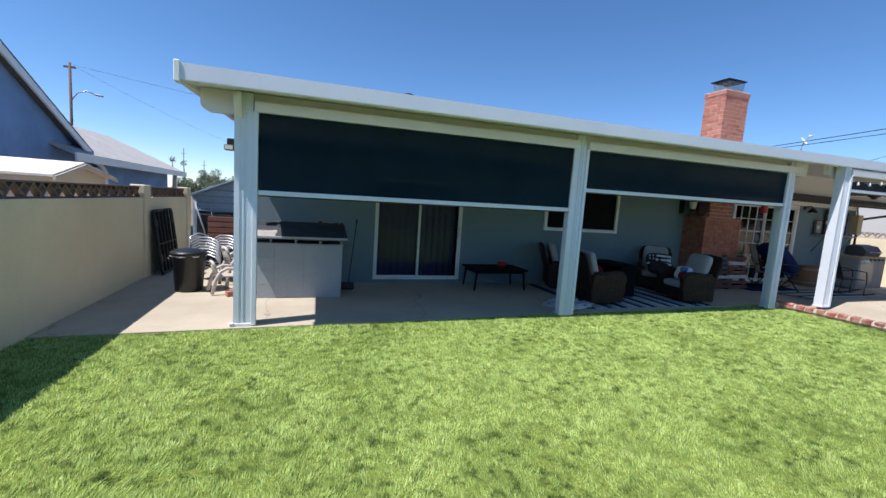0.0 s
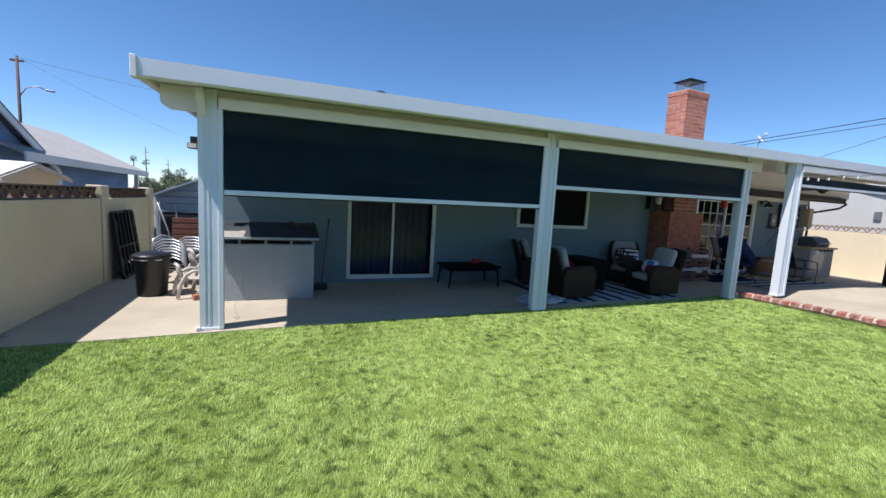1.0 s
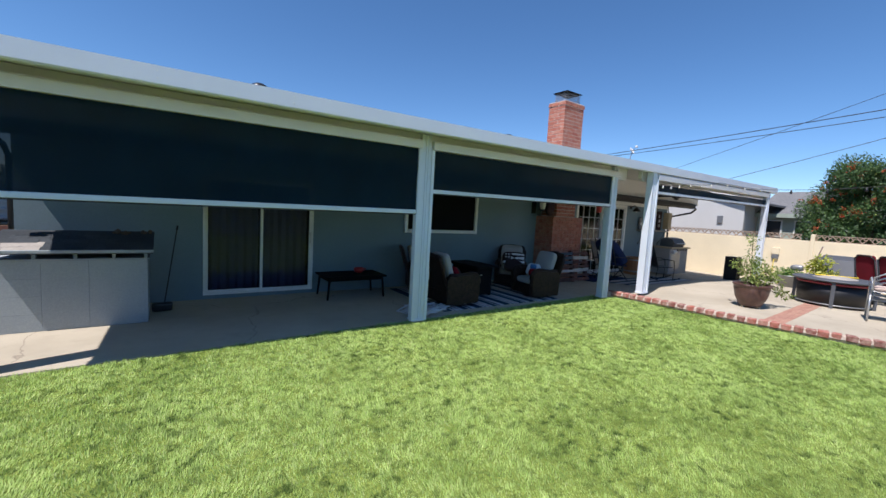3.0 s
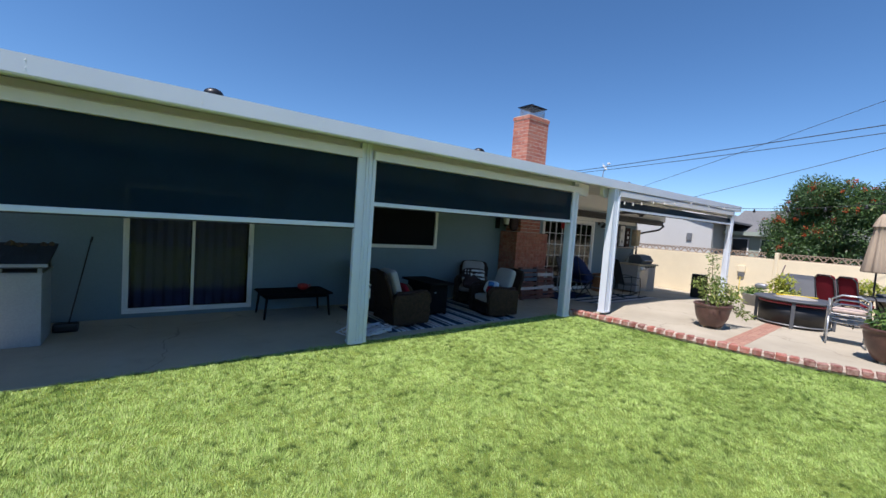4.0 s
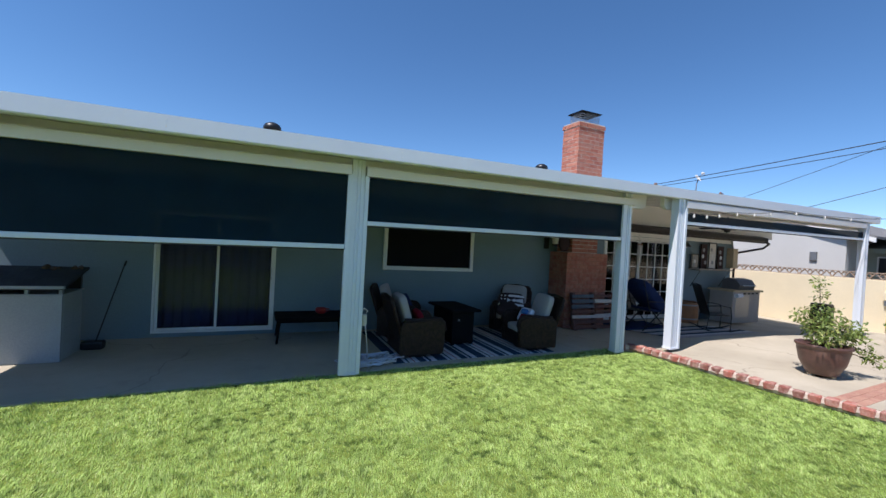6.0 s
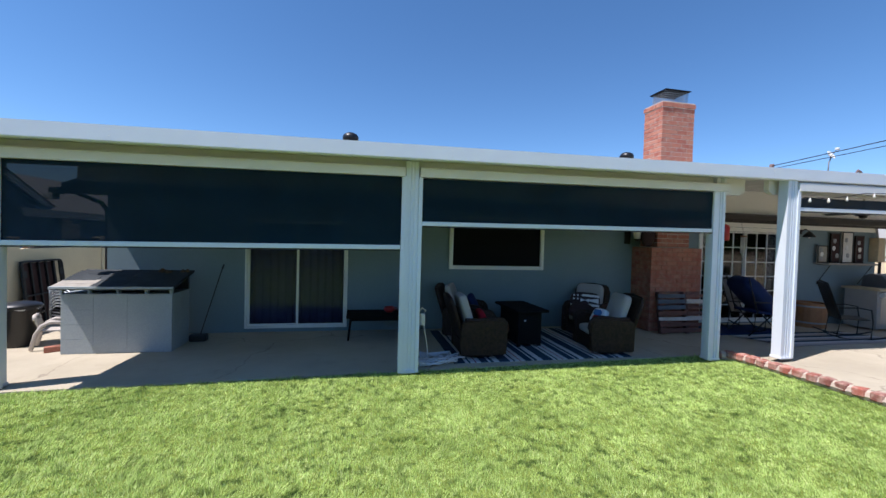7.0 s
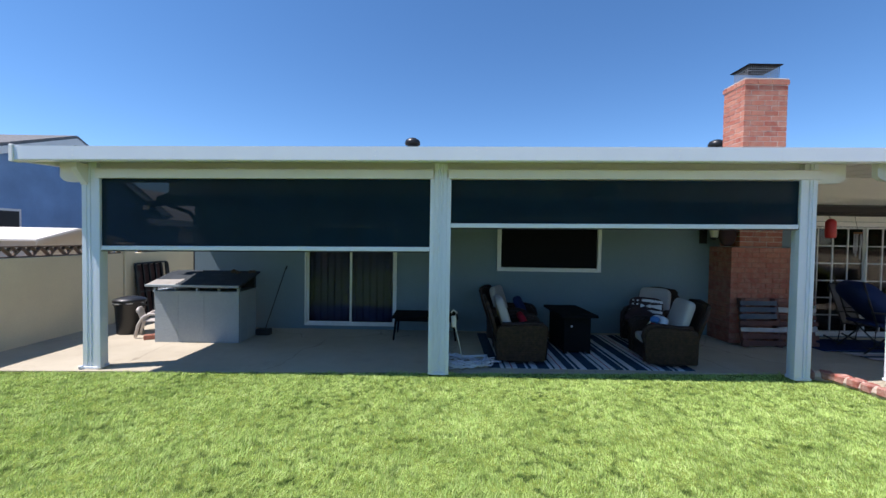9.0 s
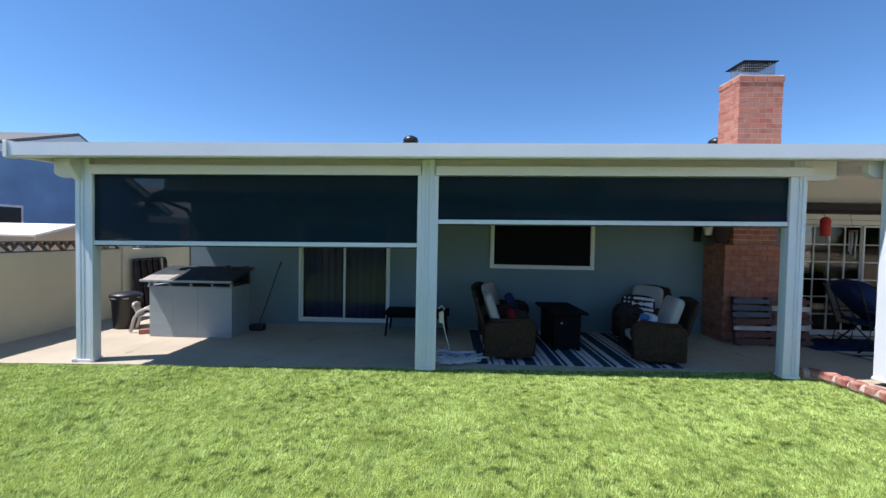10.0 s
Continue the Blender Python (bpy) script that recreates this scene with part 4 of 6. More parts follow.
# rope and hook at the middle post
rp = thing("rope_coil", 4.66, 5.90, 0, 0, "loose heap of white rope on the slab", "rope")
rnd = random.Random(9)
pts = []
for k in range(110):
    a = k * 0.62 + rnd.uniform(-0.4, 0.4)
    r = 0.08 + 0.26 * abs(math.sin(k * 0.37)) + rnd.uniform(-0.06, 0.06)
    pts.append((r * 1.3 * math.cos(a), r * 0.8 * math.sin(a), 0.014 + 0.09 * ((k * 7) % 11) / 11))
part("coil", tube(pts, 0.0095, 5), ROPE, rp, "", True)
part("hanging_end", tube([(-0.05, 0.0, 0.05), (-0.10, -0.15, 0.3), (-0.16, -0.27, 0.55), (-0.185, -0.29, 0.72)], 0.008, 6), ROPE, rp, "", True)
wb = thing("crank_handle", 4.475, 5.60, 0.62, 0, "white plastic crank handle hooked on the post", "crank handle")
part("crank", box(-0.05, 0.02, -0.04, 0.03, 0.0, 0.16, 0.02, None, None, 2), PLASTW, wb)
part("hook", tube([(0, 0, 0.15), (0.03, 0, 0.2), (-0.02, 0, 0.24), (-0.055, 0, 0.2)], 0.012), PLASTW, wb, "", True)


# ---- ceiling fans ----
def ceiling_fan(x, y, z, rod):
    f = thing("ceiling_fan", x, y, z, 20, "black five-blade ceiling fan under the cover", "ceiling fan", "ceiling fans")
    part("rod", tube([(0, 0, 0.10), (0, 0, rod)], 0.012), BLACKM, f)
    part("canopy", lathe([(0.06, rod), (0.05, rod - 0.04), (0.02, rod - 0.06)], 16), BLACKM, f)
    part("motor", lathe([(0.05, -0.03), (0.11, -0.01), (0.12, 0.05), (0.09, 0.10), (0.03, 0.12)], 24), BLACKM, f, "", True)
    part("motor_cap", lathe([(0.02, -0.07), (0.05, -0.06), (0.06, -0.045), (0.05, -0.03)], 20), BLACKM, f, "", True)
    for k in range(5):
        m = pose(0, 0, 0.03, 0, 0, 72 * k) @ pose(0, 0, 0, 10)
        part("blade", box(0.16, 0.62, -0.065, 0.065, -0.004, 0.004, 0.003, None, m), BLACKM, f)
        part("blade_arm", box(0.09, 0.20, -0.02, 0.02, -0.004, 0.006, 0, None, m), BLACKM, f)


ceiling_fan(6.8, 6.15, 2.57, 0.36)
ceiling_fan(12.8, 5.85, 2.50, 0.51)

# ---- beside the chimney ----
lan = thing("wall_lantern", 9.50, 8.03, 1.95, 0, "black carriage lantern with a dark carved bracket on the wall", "wall lantern")
part("back_plate", box(-0.12, 0.02, -0.02, 0.02, -0.12, 0.36, 0.008), BLACKM, lan)
part("bracket", tube([(-0.05, -0.02, 0.30), (-0.05, -0.22, 0.36), (-0.05, -0.32, 0.26)], 0.014), BLACKM, lan, "", True)
part("lantern_top", lathe([(0.12, 0.18), (0.10, 0.20), (0.03, 0.27), (0.01, 0.28)], 8, None, (-0.05, -0.32, 0)), BLACKM, lan)
part("lantern_glass", lathe([(0.06, 0.0), (0.095, 0.17), (0.09, 0.18)], 8, None, (-0.05, -0.32, 0)), BULB, lan, "cloudy lantern glass")
part("lantern_base", lathe([(0.02, -0.05), (0.07, -0.02), (0.07, 0.0)], 8, None, (-0.05, -0.32, 0)), BLACKM, lan)
mas = thing("wall_ornament", 9.60, 7.64, 1.90, 0, "dark carved wooden ornament hanging on the chimney", "wall ornament")
part("carving", pillow(0.30, 0.14, 0.50, pose(0.04, -0.02, 0.14), 0.7), DARKF, mas, "", True)
part("carving_crest", pillow(0.44, 0.09, 0.16, pose(0.02, -0.02, 0.30), 0.6), DARKF, mas, "", True)

pal = thing("pallet_stack", 10.34, 7.18, 0, 0, "weathered painted pallet wood rack leaning on the chimney", "pallet")
rnd = random.Random(12)
lean = pose(0, 0, 0, -9)
for k in range(7):
    z = 0.03 + k * 0.118
    for a, b in ((-0.68, -0.02), (0.0, 0.68)):
        mt = ((WOODG, WOODG, WOODW, WOODG, WOODB, WOODB, WOODB), (WOODG, WOODG, WOODW, WOODG, WOODG, WOODW, WOODG))[a > -0.1][k]
        part("board", box(a + rnd.uniform(-0.02, 0.01), b + rnd.uniform(-0.02, 0.02), -0.03, -0.008, z, z + 0.084 + rnd.uniform(-0.014, 0.012), 0.003, None, lean @ pose(0, 0, 0, 0, rnd.uniform(-1.2, 1.2))), mt, pal)
for x in (-0.60, 0.0, 0.60):
    part("runner", box(x - 0.04, x + 0.04, -0.008, 0.10, 0.0, 0.86, 0.003, None, lean), WOODG, pal)


def folding_chair(x, y, z, rz, mat, label, category="camp chair"):
    c = thing("camp_chair", x, y, z, rz, label, category)
    c.scale = (1.2, 1.15, 1.12)
    for s in (-1, 1):
        part("leg", tube([(s * 0.27, -0.28, 0), (s * 0.25, 0.20, 0.52)], 0.012), BLACKM, c, "", True)
        part("leg", tube([(s * 0.25, 0.30, 0), (s * 0.27, -0.24, 0.55), (s * 0.27, -0.24, 0.62)], 0.012), BLACKM, c, "", True)
        part("back_post", tube([(s * 0.26, 0.16, 0.40), (s * 0.27, 0.36, 1.08)], 0.012), BLACKM, c, "", True)
        part("armrest", box(s * 0.27 - 0.03, s * 0.27 + 0.03, -0.27, 0.24, 0.61, 0.63, 0.006), BLACKM, c)
    part("seat", pillow(0.54, 0.52, 0.06, pose(0, -0.02, 0.42, 6), 0.35), mat, c, "", True)
    part("backrest", pillow(0.60, 0.86, 0.30, pose(0, 0.06, 0.72, 46), 0.5), mat, c, "", True)
    return c


folding_chair(11.75, 6.95, 0.03, 78, NAVYF, "navy folding camp chair facing the french doors")
solo("door_mat", box(10.9, 12.6, 6.95, 7.75, 0.0, 0.03, 0.008), NAVYF, "dark flat mat before the french doors", "mat")


def rocking_chair(x, y, z, rz):
    c = thing("rocking_chair", x, y, z, rz, "black metal and mesh rocking chair on the terrace", "rocking chair", "rocking chairs")
    for s in (-1, 1):
        rk = [(s * 0.28, -0.46 + 0.92 * k / 12, 0.015 + 0.42 * ((k - 6) / 12) ** 2) for k in range(13)]
        part("rocker", tube(rk, 0.014, 6), BLACKM, c, "", True)
        part("front_leg", tube([(s * 0.28, -0.25, 0.05), (s * 0.28, -0.27, 0.40), (s * 0.28, -0.24, 0.62), (s * 0.28, -0.05, 0.65), (s * 0.28, 0.24, 0.62)], 0.013, 6), BLACKM, c, "", True)
        part("rear_leg", tube([(s * 0.28, 0.25, 0.05), (s * 0.28, 0.20, 0.42), (s * 0.27, 0.42, 1.10)], 0.013, 6), BLACKM, c, "", True)
    part("sling_seat", box(-0.27, 0.27, -0.26, 0.22, 0.40, 0.415, 0.005, None, pose(0, 0, 0, -3)), BLACKP, c)
    part("sling_back", box(-0.26, 0.26, 0, 0.015, 0.0, 0.72, 0.005, None, pose(0, 0.20, 0.41, -17)), BLACKP, c)
    part("top_bar", tube([(-0.27, 0.42, 1.10), (0, 0.44, 1.13), (0.27, 0.42, 1.10)], 0.014, 6), BLACKM, c, "", True)
    return c


rocking_chair(13.35, 6.35, floor_z(13, 6.35), 52)
rocking_chair(12.0, 7.35, 0.0, 20)
rug2 = thing("woven_mat", 12.6, 6.35, 0.0, 0, "pale striped flat woven mat on the terrace", "mat")
for k in range(9):
    y0 = -0.62 + k * 0.14
    za, zb = floor_z(12, 6.35 + y0), floor_z(12, 6.35 + y0 + 0.135)
    bm = bmesh.new()
    vs = [bm.verts.new(p) for p in ((-1.5, y0, za + 0.004), (1.5, y0, za + 0.004), (1.5, y0 + 0.138, zb + 0.004), (-1.5, y0 + 0.138, zb + 0.004))]
    r = bmesh.ops.extrude_face_region(bm, geom=[bm.faces.new(vs)])
    bmesh.ops.translate(bm, verts=[v for v in r["geom"] if isinstance(v, bmesh.types.BMVert)], vec=(0, 0, 0.008))
    part("stripe", bm, (CUSHION, WHITER, NAVYR)[k % 3], rug2)

barrel = thing("barrel_planter", 14.1, 7.6, 0.0, 0, "orange cedar half-barrel against the wall", "barrel")
barrel.scale = (0.78, 0.78, 0.95)
for k in range(18):
    a = k * 20
    bm = prism([(-0.068, 0.0), (0.068, 0.0), (0.078, 0.3), (0.07, 0.6), (-0.07, 0.6), (-0.078, 0.3)], (-0.405, -0.38), "y")
    bmesh.ops.transform(bm, matrix=pose(0, 0, 0, 0, 0, a), verts=bm.verts)
    part("stave", bm, WOODO, barrel)
for z in (0.1, 0.5):
    part("hoop", lathe([(0.412, z), (0.412, z + 0.04), (0.40, z + 0.04), (0.40, z)], 36), GREYM, barrel)
part("barrel_top", lathe([(0.375, 0.50), (0.375, 0.56)], 30), WOODO, barrel)

# ---- wall fittings near the corner ----
lp = thing("wall_lamp", 14.3, 8.04, 2.2, 0, "black barn lamp fixed to the wall", "wall lamp")
part("arm", tube([(0, 0, 0.05), (0, -0.14, 0.12), (0, -0.22, 0.06)], 0.012), BLACKM, lp, "", True)
part("shade", lathe([(0.13, -0.08), (0.12, -0.05), (0.05, 0.04), (0.02, 0.06)], 20, None, (0, -0.22, 0)), BLACKM, lp, "black shade", True)
part("wall_plate", box(-0.05, 0.05, -0.02, 0.0, 0.0, 0.12, 0.004), BLACKM, lp)
part("bulb", lathe([(0.01, -0.11), (0.03, -0.09), (0.03, -0.05), (0.015, -0.03)], 12, None, (0, -0.22, 0)), BULB, lp, "bare bulb", True)
sh = thing("wall_shelf", 15.5, 7.93, 1.46, 0, "weathered wooden wall shelf on thin brackets", "shelf")
part("board", box(-0.72, 0.9, -0.22, 0.11, 0.0, 0.04, 0.004), WEATH, sh)
for x in (-0.6, 0.75):
    part("bracket", tube([(x, 0.1, -0.5), (x, -0.18, -0.01), (x, 0.1, -0.01)], 0.012, 6), BLACKM, sh, "", True)
for x, w, h, mt, lb in ((14.95, 0.30, 0.42, WEATH, "pale framed panel on the shelf"), (15.35, 0.26, 0.74, DARKF, "tall dark panel on the shelf"), (15.75, 0.34, 0.78, PLASTW, "tall pale panel on the shelf"), (16.15, 0.26, 0.70, DARKF, "tall dark board on the shelf")):
    pn = thing("picture_panel", x, 7.98, 1.50, 0, lb, "picture")
    part("panel", box(-w / 2, w / 2, -0.02, 0.02, 0, h, 0.006), mt, pn)
    part("panel_frame", frame_bars(-w / 2 - 0.012, w / 2 + 0.012, 0.0, h + 0.012, -0.03, -0.02, 0.025, 0.002), BLACKM, pn)
    rr = random.Random(int(x * 10))
    for j in range(3):
        part("motif", pillow(0.10, 0.02, 0.12, pose(rr.uniform(-0.06, 0.06), -0.025, h * (0.25 + 0.25 * j)), 0.7, None, 6), WHITEF if j % 2 else GREYM, pn, "", True)
mb = thing("meter_box", 16.72, 8.0, 1.55, 0, "tan painted electrical box at the house corner", "electrical box")
part("box_body", box(-0.12, 0.12, -0.16, 0.05, 0.0, 0.62, 0.01), STONE, mb)
part("conduit", tube([(0, -0.06, 0.6), (0, -0.02, 0.9)], 0.025), GREYM, mb)

isl = thing("barbecue_island", 15.95, 7.45, 0.0, 0, "grey block barbecue island with a steel grill", "barbecue")
part("island_body", box(-0.55, 0.75, -0.35, 0.30, 0, 0.90, 0.01), ISLAND, isl)
part("countertop", box(-0.62, 0.80, -0.42, 0.34, 0.90, 0.95, 0.01), STONE, isl)
part("grill_door", box(-0.45, 0.2, -0.358, -0.35, 0.15, 0.80, 0.004), GREYM, isl, "steel cabinet door")
part("grill_hood", prism([(-0.24, 0.95), (-0.30, 1.08), (-0.18, 1.24), (0.05, 1.28), (0.20, 1.20), (0.22, 0.95)], (-0.15, 0.62), "x"), SLATE, isl, "dark steel grill hood")
part("hood_handle", tube([(-0.08, -0.34, 1.08), (0.55, -0.34, 1.08)], 0.014), SILVER, isl)
for k in range(4):
    part("knob", tube([(-0.05 + k * 0.2, -0.36, 0.86), (-0.05 + k * 0.2, -0.40, 0.86)], 0.025, 12), BLACKP, isl)
part("towel_holder", tube([(-0.50, -0.41, 0.80), (-0.26, -0.41, 0.80)], 0.06, 16), WHITEF, isl, "white paper towel roll")

rl = thing("red_hanging_lantern", 11.02, 7.05, 1.96, 0, "red metal lantern hanging from the eave", "lantern")
part("lantern_body", lathe([(0.06, 0.0), (0.075, 0.02), (0.075, 0.28), (0.05, 0.32), (0.01, 0.34)], 16), M("red_enamel", (0.45, 0.02, 0.02), 0.35), rl, "", True)
part("hanger", tube([(0, 0, 0.33), (0, 0.11, 0.46)], 0.004, 5), BLACKM, rl)
wc = thing("wind_chime", 11.55, 7.1, 1.55, 0, "metal wind chime hanging from the eave", "wind chime")
part("top_disc", lathe([(0.06, 0.5), (0.06, 0.52)], 16), WOODO, wc)
for k in range(5):
    a = k * 1.2566
    part("chime_tube", tube([(0.045 * math.cos(a), 0.045 * math.sin(a), 0.05 + 0.05 * k), (0.045 * math.cos(a), 0.045 * math.sin(a), 0.49)], 0.01, 8), SILVER, wc, "", True)
part("cord", tube([(0, 0, 0.52), (0, 0.08, 0.86)], 0.003, 5), WIRE, wc)


# ---- foliage ----
def leaves(name, clumps, n, size, mat, parent=None, seed=1, ratio=0.42, droop=0.3):
    """n pointed leaves spread over the skins of soft clumps (x, y, z, r)."""
    g = np.random.default_rng(seed)
    c = np.array(clumps, float)
    w = c[:, 3] ** 2
    i = g.choice(len(c), n, p=w / w.sum())
    d = g.normal(size=(n, 3))
    d /= np.linalg.norm(d, axis=1)[:, None]
    r = c[i, 3] * (0.35 + 0.75 * g.random(n) ** 0.6)
    p = c[i, :3] + d * r[:, None] * (1, 1, 0.85)
    axis = d * 0.6 + g.normal(size=(n, 3)) * 0.6
    axis[:, 2] -= droop
    axis /= np.linalg.norm(axis, axis=1)[:, None]
    up = d + g.normal(size=(n, 3)) * 0.5 + (0, 0, 0.4)
    side = np.cross(axis, up)
    side /= np.linalg.norm(side, axis=1)[:, None] + 1e-6
    l = size * (0.6 + 0.8 * g.random(n))[:, None]
    v = np.empty((n, 4, 3))
    v[:, 0], v[:, 2] = p, p + axis * l
    mid = p + axis * l * 0.45 + np.cross(side, axis) * l * 0.08
    v[:, 1], v[:, 3] = mid + side * l * ratio / 2, mid - side * l * ratio / 2
    return from_arrays(name, v.reshape(-1, 3), 4, np.arange(n * 4), mat, parent)


# flowering tree behind the east wall
rnd = random.Random(21)
tree = thing("flowering_tree", 22.6, 3.4, -0.3, 0, "large dark green shrub tree with orange-red blossoms behind the wall", "tree")
for k in range(4):
    a = k * 1.6
    part("trunk", tube([(0.1 * math.cos(a), 0.2 * math.sin(a), 0), (0.25 * math.cos(a), 0.5 * math.sin(a), 1.2), (0.5 * math.cos(a), 1.2 * math.sin(a), 2.6)], [0.10, 0.07, 0.03]), BARK, tree, "", True)
cl = []
for k in range(85):
    y = rnd.uniform(-5.4, 2.25)
    edge = 1 - max(0, (y - 1.2)) * 0.28
    cl.append((rnd.uniform(-0.9, 0.9), y, rnd.uniform(2.0, 4.45) * (0.93 + 0.07 * edge) - max(0, y - 1.6) * 0.35, rnd.uniform(0.45, 0.75) * edge))
leaves("crown", cl, 125000, 0.092, LEAF, tree, 3)
leaves("young_foliage", [(x - 0.08, y, z + 0.1, r * 1.02) for x, y, z, r in cl], 15000, 0.08, LEAFY, tree, 4)
bl = [(x - r * rnd.uniform(0.3, 0.95), y + rnd.uniform(-0.3, 0.3), z + r * rnd.uniform(0.0, 0.9), rnd.uniform(0.04, 0.08)) for x, y, z, r in cl for _ in range(4)]
leaves("blossom", bl, 6000, 0.06, BLOSSOM, tree, 5, 0.7)
leaves("overhang", [(-1.6, 0.35, 1.95, 0.28), (-1.6, -0.6, 1.9, 0.3), (-1.6, -1.9, 1.95, 0.3), (-1.5, 1.2, 1.95, 0.2), (-1.2, -3.0, 2.0, 0.4), (-1.1, 0.6, 2.2, 0.4)], 900, 0.11, LEAF, tree, 6)


def far_tree(x, y, h, w, seed, z0=-0.05, mat=FARLEAF):
    t = thing("far_tree", x, y, z0, 0, "distant green tree above the roofs", "tree", "distant trees")
    part("trunk", tube([(0, 0, 0), (0.1, 0, h * 0.45), (0.0, 0.1, h * 0.75)], [w * 0.07, w * 0.05, w * 0.02]), BARK, t, "", True)
    r = random.Random(seed)
    c = [(r.uniform(-w, w) * 0.4, r.uniform(-w, w) * 0.4, h * r.uniform(0.55, 0.92), w * r.uniform(0.14, 0.26)) for _ in range(16)]
    leaves("crown", c, 3500, w * 0.07, mat, t, seed)


far_tree(-9.7, 50, 3.7, 2.2, 31)
far_tree(-8.4, 38, 2.3, 2.6, 32)
far_tree(-5.6, 34, 2.3, 2.4, 33)
far_tree(-3.0, 24, 2.6, 1.6, 34, mat=LEAFY)


def palm(x, y, h, seed):
    t = thing("palm_tree", x, y, -0.05, 0, "distant slender fan palm", "palm tree", "distant palms")
    part("trunk", tube([(0, 0, 0), (0.1, 0, h * 0.6), (0, 0, h)], [0.10, 0.08, 0.06]), BARK, t, "", True)
    leaves("crown", [(0, 0, h + 0.1, 0.34)], 120, 0.3, FARLEAF, t, seed, 0.16, 0.6)


palm(-18.9, 70, 5.6, 41)
palm(-18.2, 73, 5.3, 42)


# ---- poles, wires, dish ----
def cable(name, a, b, sag, r=0.012, label="thin black overhead cable against the sky"):
    a, b = Vector(a), Vector(b)
    pts = [a.lerp(b, k / 16) - Vector((0, 0, sag * 4 * (k / 16) * (1 - k / 16))) for k in range(17)]
    solo(name, tube(pts, r, 5), WIRE, label, "cable", "", True)


pole = thing("street_lamp", -13.0, 30, -0.05, 0, "wooden utility pole with a street lamp arm", "street lamp")
part("mast", tube([(0, 0, 0), (0.03, 0, 8.4)], [0.09, 0.07]), POLEW, pole, "", True)
part("lamp_arm", tube([(0, 0, 6.2), (0.35, 0, 6.75), (0.8, 0, 6.9), (1.15, 0, 6.8)], 0.03), GREYM, pole, "", True)
part("lamp_head", pillow(0.5, 0.16, 0.12, pose(1.35, 0, 6.75, 0, 8), 0.7), GREYM, pole, "", True)
part("crossarm", box(-0.25, 0.3, -0.05, 0.05, 8.1, 8.2), POLEW, pole)
for x, y, h in ((-14.9, 60, 6.6), (-13.9, 66, 5.6), (-23.5, 60, 5.2)):
    p2 = thing("utility_pole", x, y, -0.05, 0, "distant wooden utility pole", "utility pole", "utility poles")
    part("mast", tube([(0, 0, 0), (0, 0, h)], 0.045), POLEW, p2, "", True)
    part("crossarm", box(-0.32, 0.32, -0.02, 0.02, h - 0.7, h - 0.66), POLEW, p2)
cable("overhead_cable", (-12.8, 30, 8.25), (6, 31, 6.6), 0.2, 0.007)
cable("overhead_cable", (-12.8, 30, 8.2), (-5, 45, 5.6), 0.3, 0.006)
for x, y, h, lb in ((20.1, 13.5, 5.28, "weathered wooden utility pole beside the house"), (20.2, -6.4, 9.9, "tall weathered wooden utility pole at the garden corner")):
    p2 = thing("utility_pole", x, y, -0.3, 0, lb, "utility pole", "cable poles")
    part("mast", tube([(0, 0, 0), (0, 0, h + 0.3)], [0.11, 0.08]), POLEW, p2, "", True)
cable("overhead_cable", (20.05, 13.45, 5.2), (20.15, -6.35, 6.6), 0.1, 0.016)
cable("overhead_cable", (20.12, 13.45, 5.1), (20.22, -6.35, 6.35), 0.15, 0.013)
cable("overhead_cable", (20.05, 13.45, 3.1), (20.1, -6.4, 9.75), 0.2, 0.009)
cable("overhead_cable", (17.0, 8.25, 2.9), (20.1, -6.4, 7.8), 0.16, 0.009)
dish = thing("satellite_dish", 23.4, 13.7, 4.7, 0, "small white satellite dish on a bent roof mast", "satellite dish")
part("mast", tube([(-0.05, 0, -0.1), (-0.03, 0, 0.9), (0.1, 0, 1.15)], 0.025), GREYM, dish, "", True)
bm = lathe([(0.01, 0.0), (0.10, 0.012), (0.17, 0.04), (0.21, 0.065), (0.20, 0.075), (0.16, 0.05), (0.01, 0.02)], 24)
bmesh.ops.transform(bm, matrix=pose(0.0, 0, 1.2, 0, 0, 100) @ pose(0, 0, 0, 0, -58, 0), verts=bm.verts)
part("reflector", bm, TRIMW, dish, "", True)
part("feed_arm", tube([(0.05, 0, 1.15), (-0.2, -0.40, 1.38)], 0.013), GREYM, dish, "", True)
part("feed_head", box(-0.28, -0.13, -0.48, -0.36, 1.34, 1.44, 0.02), TRIMW, dish)
ant = thing("roof_vent_pipe", 16.5, 8.35, 2.95, 0, "small rusty vent pipe on the roof", "vent pipe")
part("pipe", tube([(0, 0, -0.1), (0, 0, 0.93), (0.08, 0, 1.02), (0.2, 0, 0.97)], 0.03), POLEW, ant, "", True)

# string lights from the terrace post out to the garden
sl = thing("string_lights", 10.22, 5.0, 2.62, 0, "black wire string of round clear bulbs", "string lights")
ps = [Vector((0, 0, 0)), Vector((1.2, -0.02, 0.12)), Vector((3.0, -0.06, 0.30)), Vector((6.9, -0.1, 0.42))]
for a, b in zip(ps, ps[1:]):
    pts = [a.lerp(b, k / 10) - Vector((0, 0, 0.04 * 4 * (k / 10) * (1 - k / 10))) for k in range(11)]
    part("wire", tube(pts, 0.006, 5), WIRE, sl, "", True)
    for k in range(1, 10, 3):
        p = pts[k]
        part("bulb", lathe([(0.010, 0.0), (0.011, -0.02), (0.022, -0.045), (0.02, -0.065), (0.005, -0.075)], 10, None, p), BULB, sl, "clear round bulb", True)
a, b = Vector((6.9, -0.1, 0.42)), Vector((8.2, -6.5, 1.35))
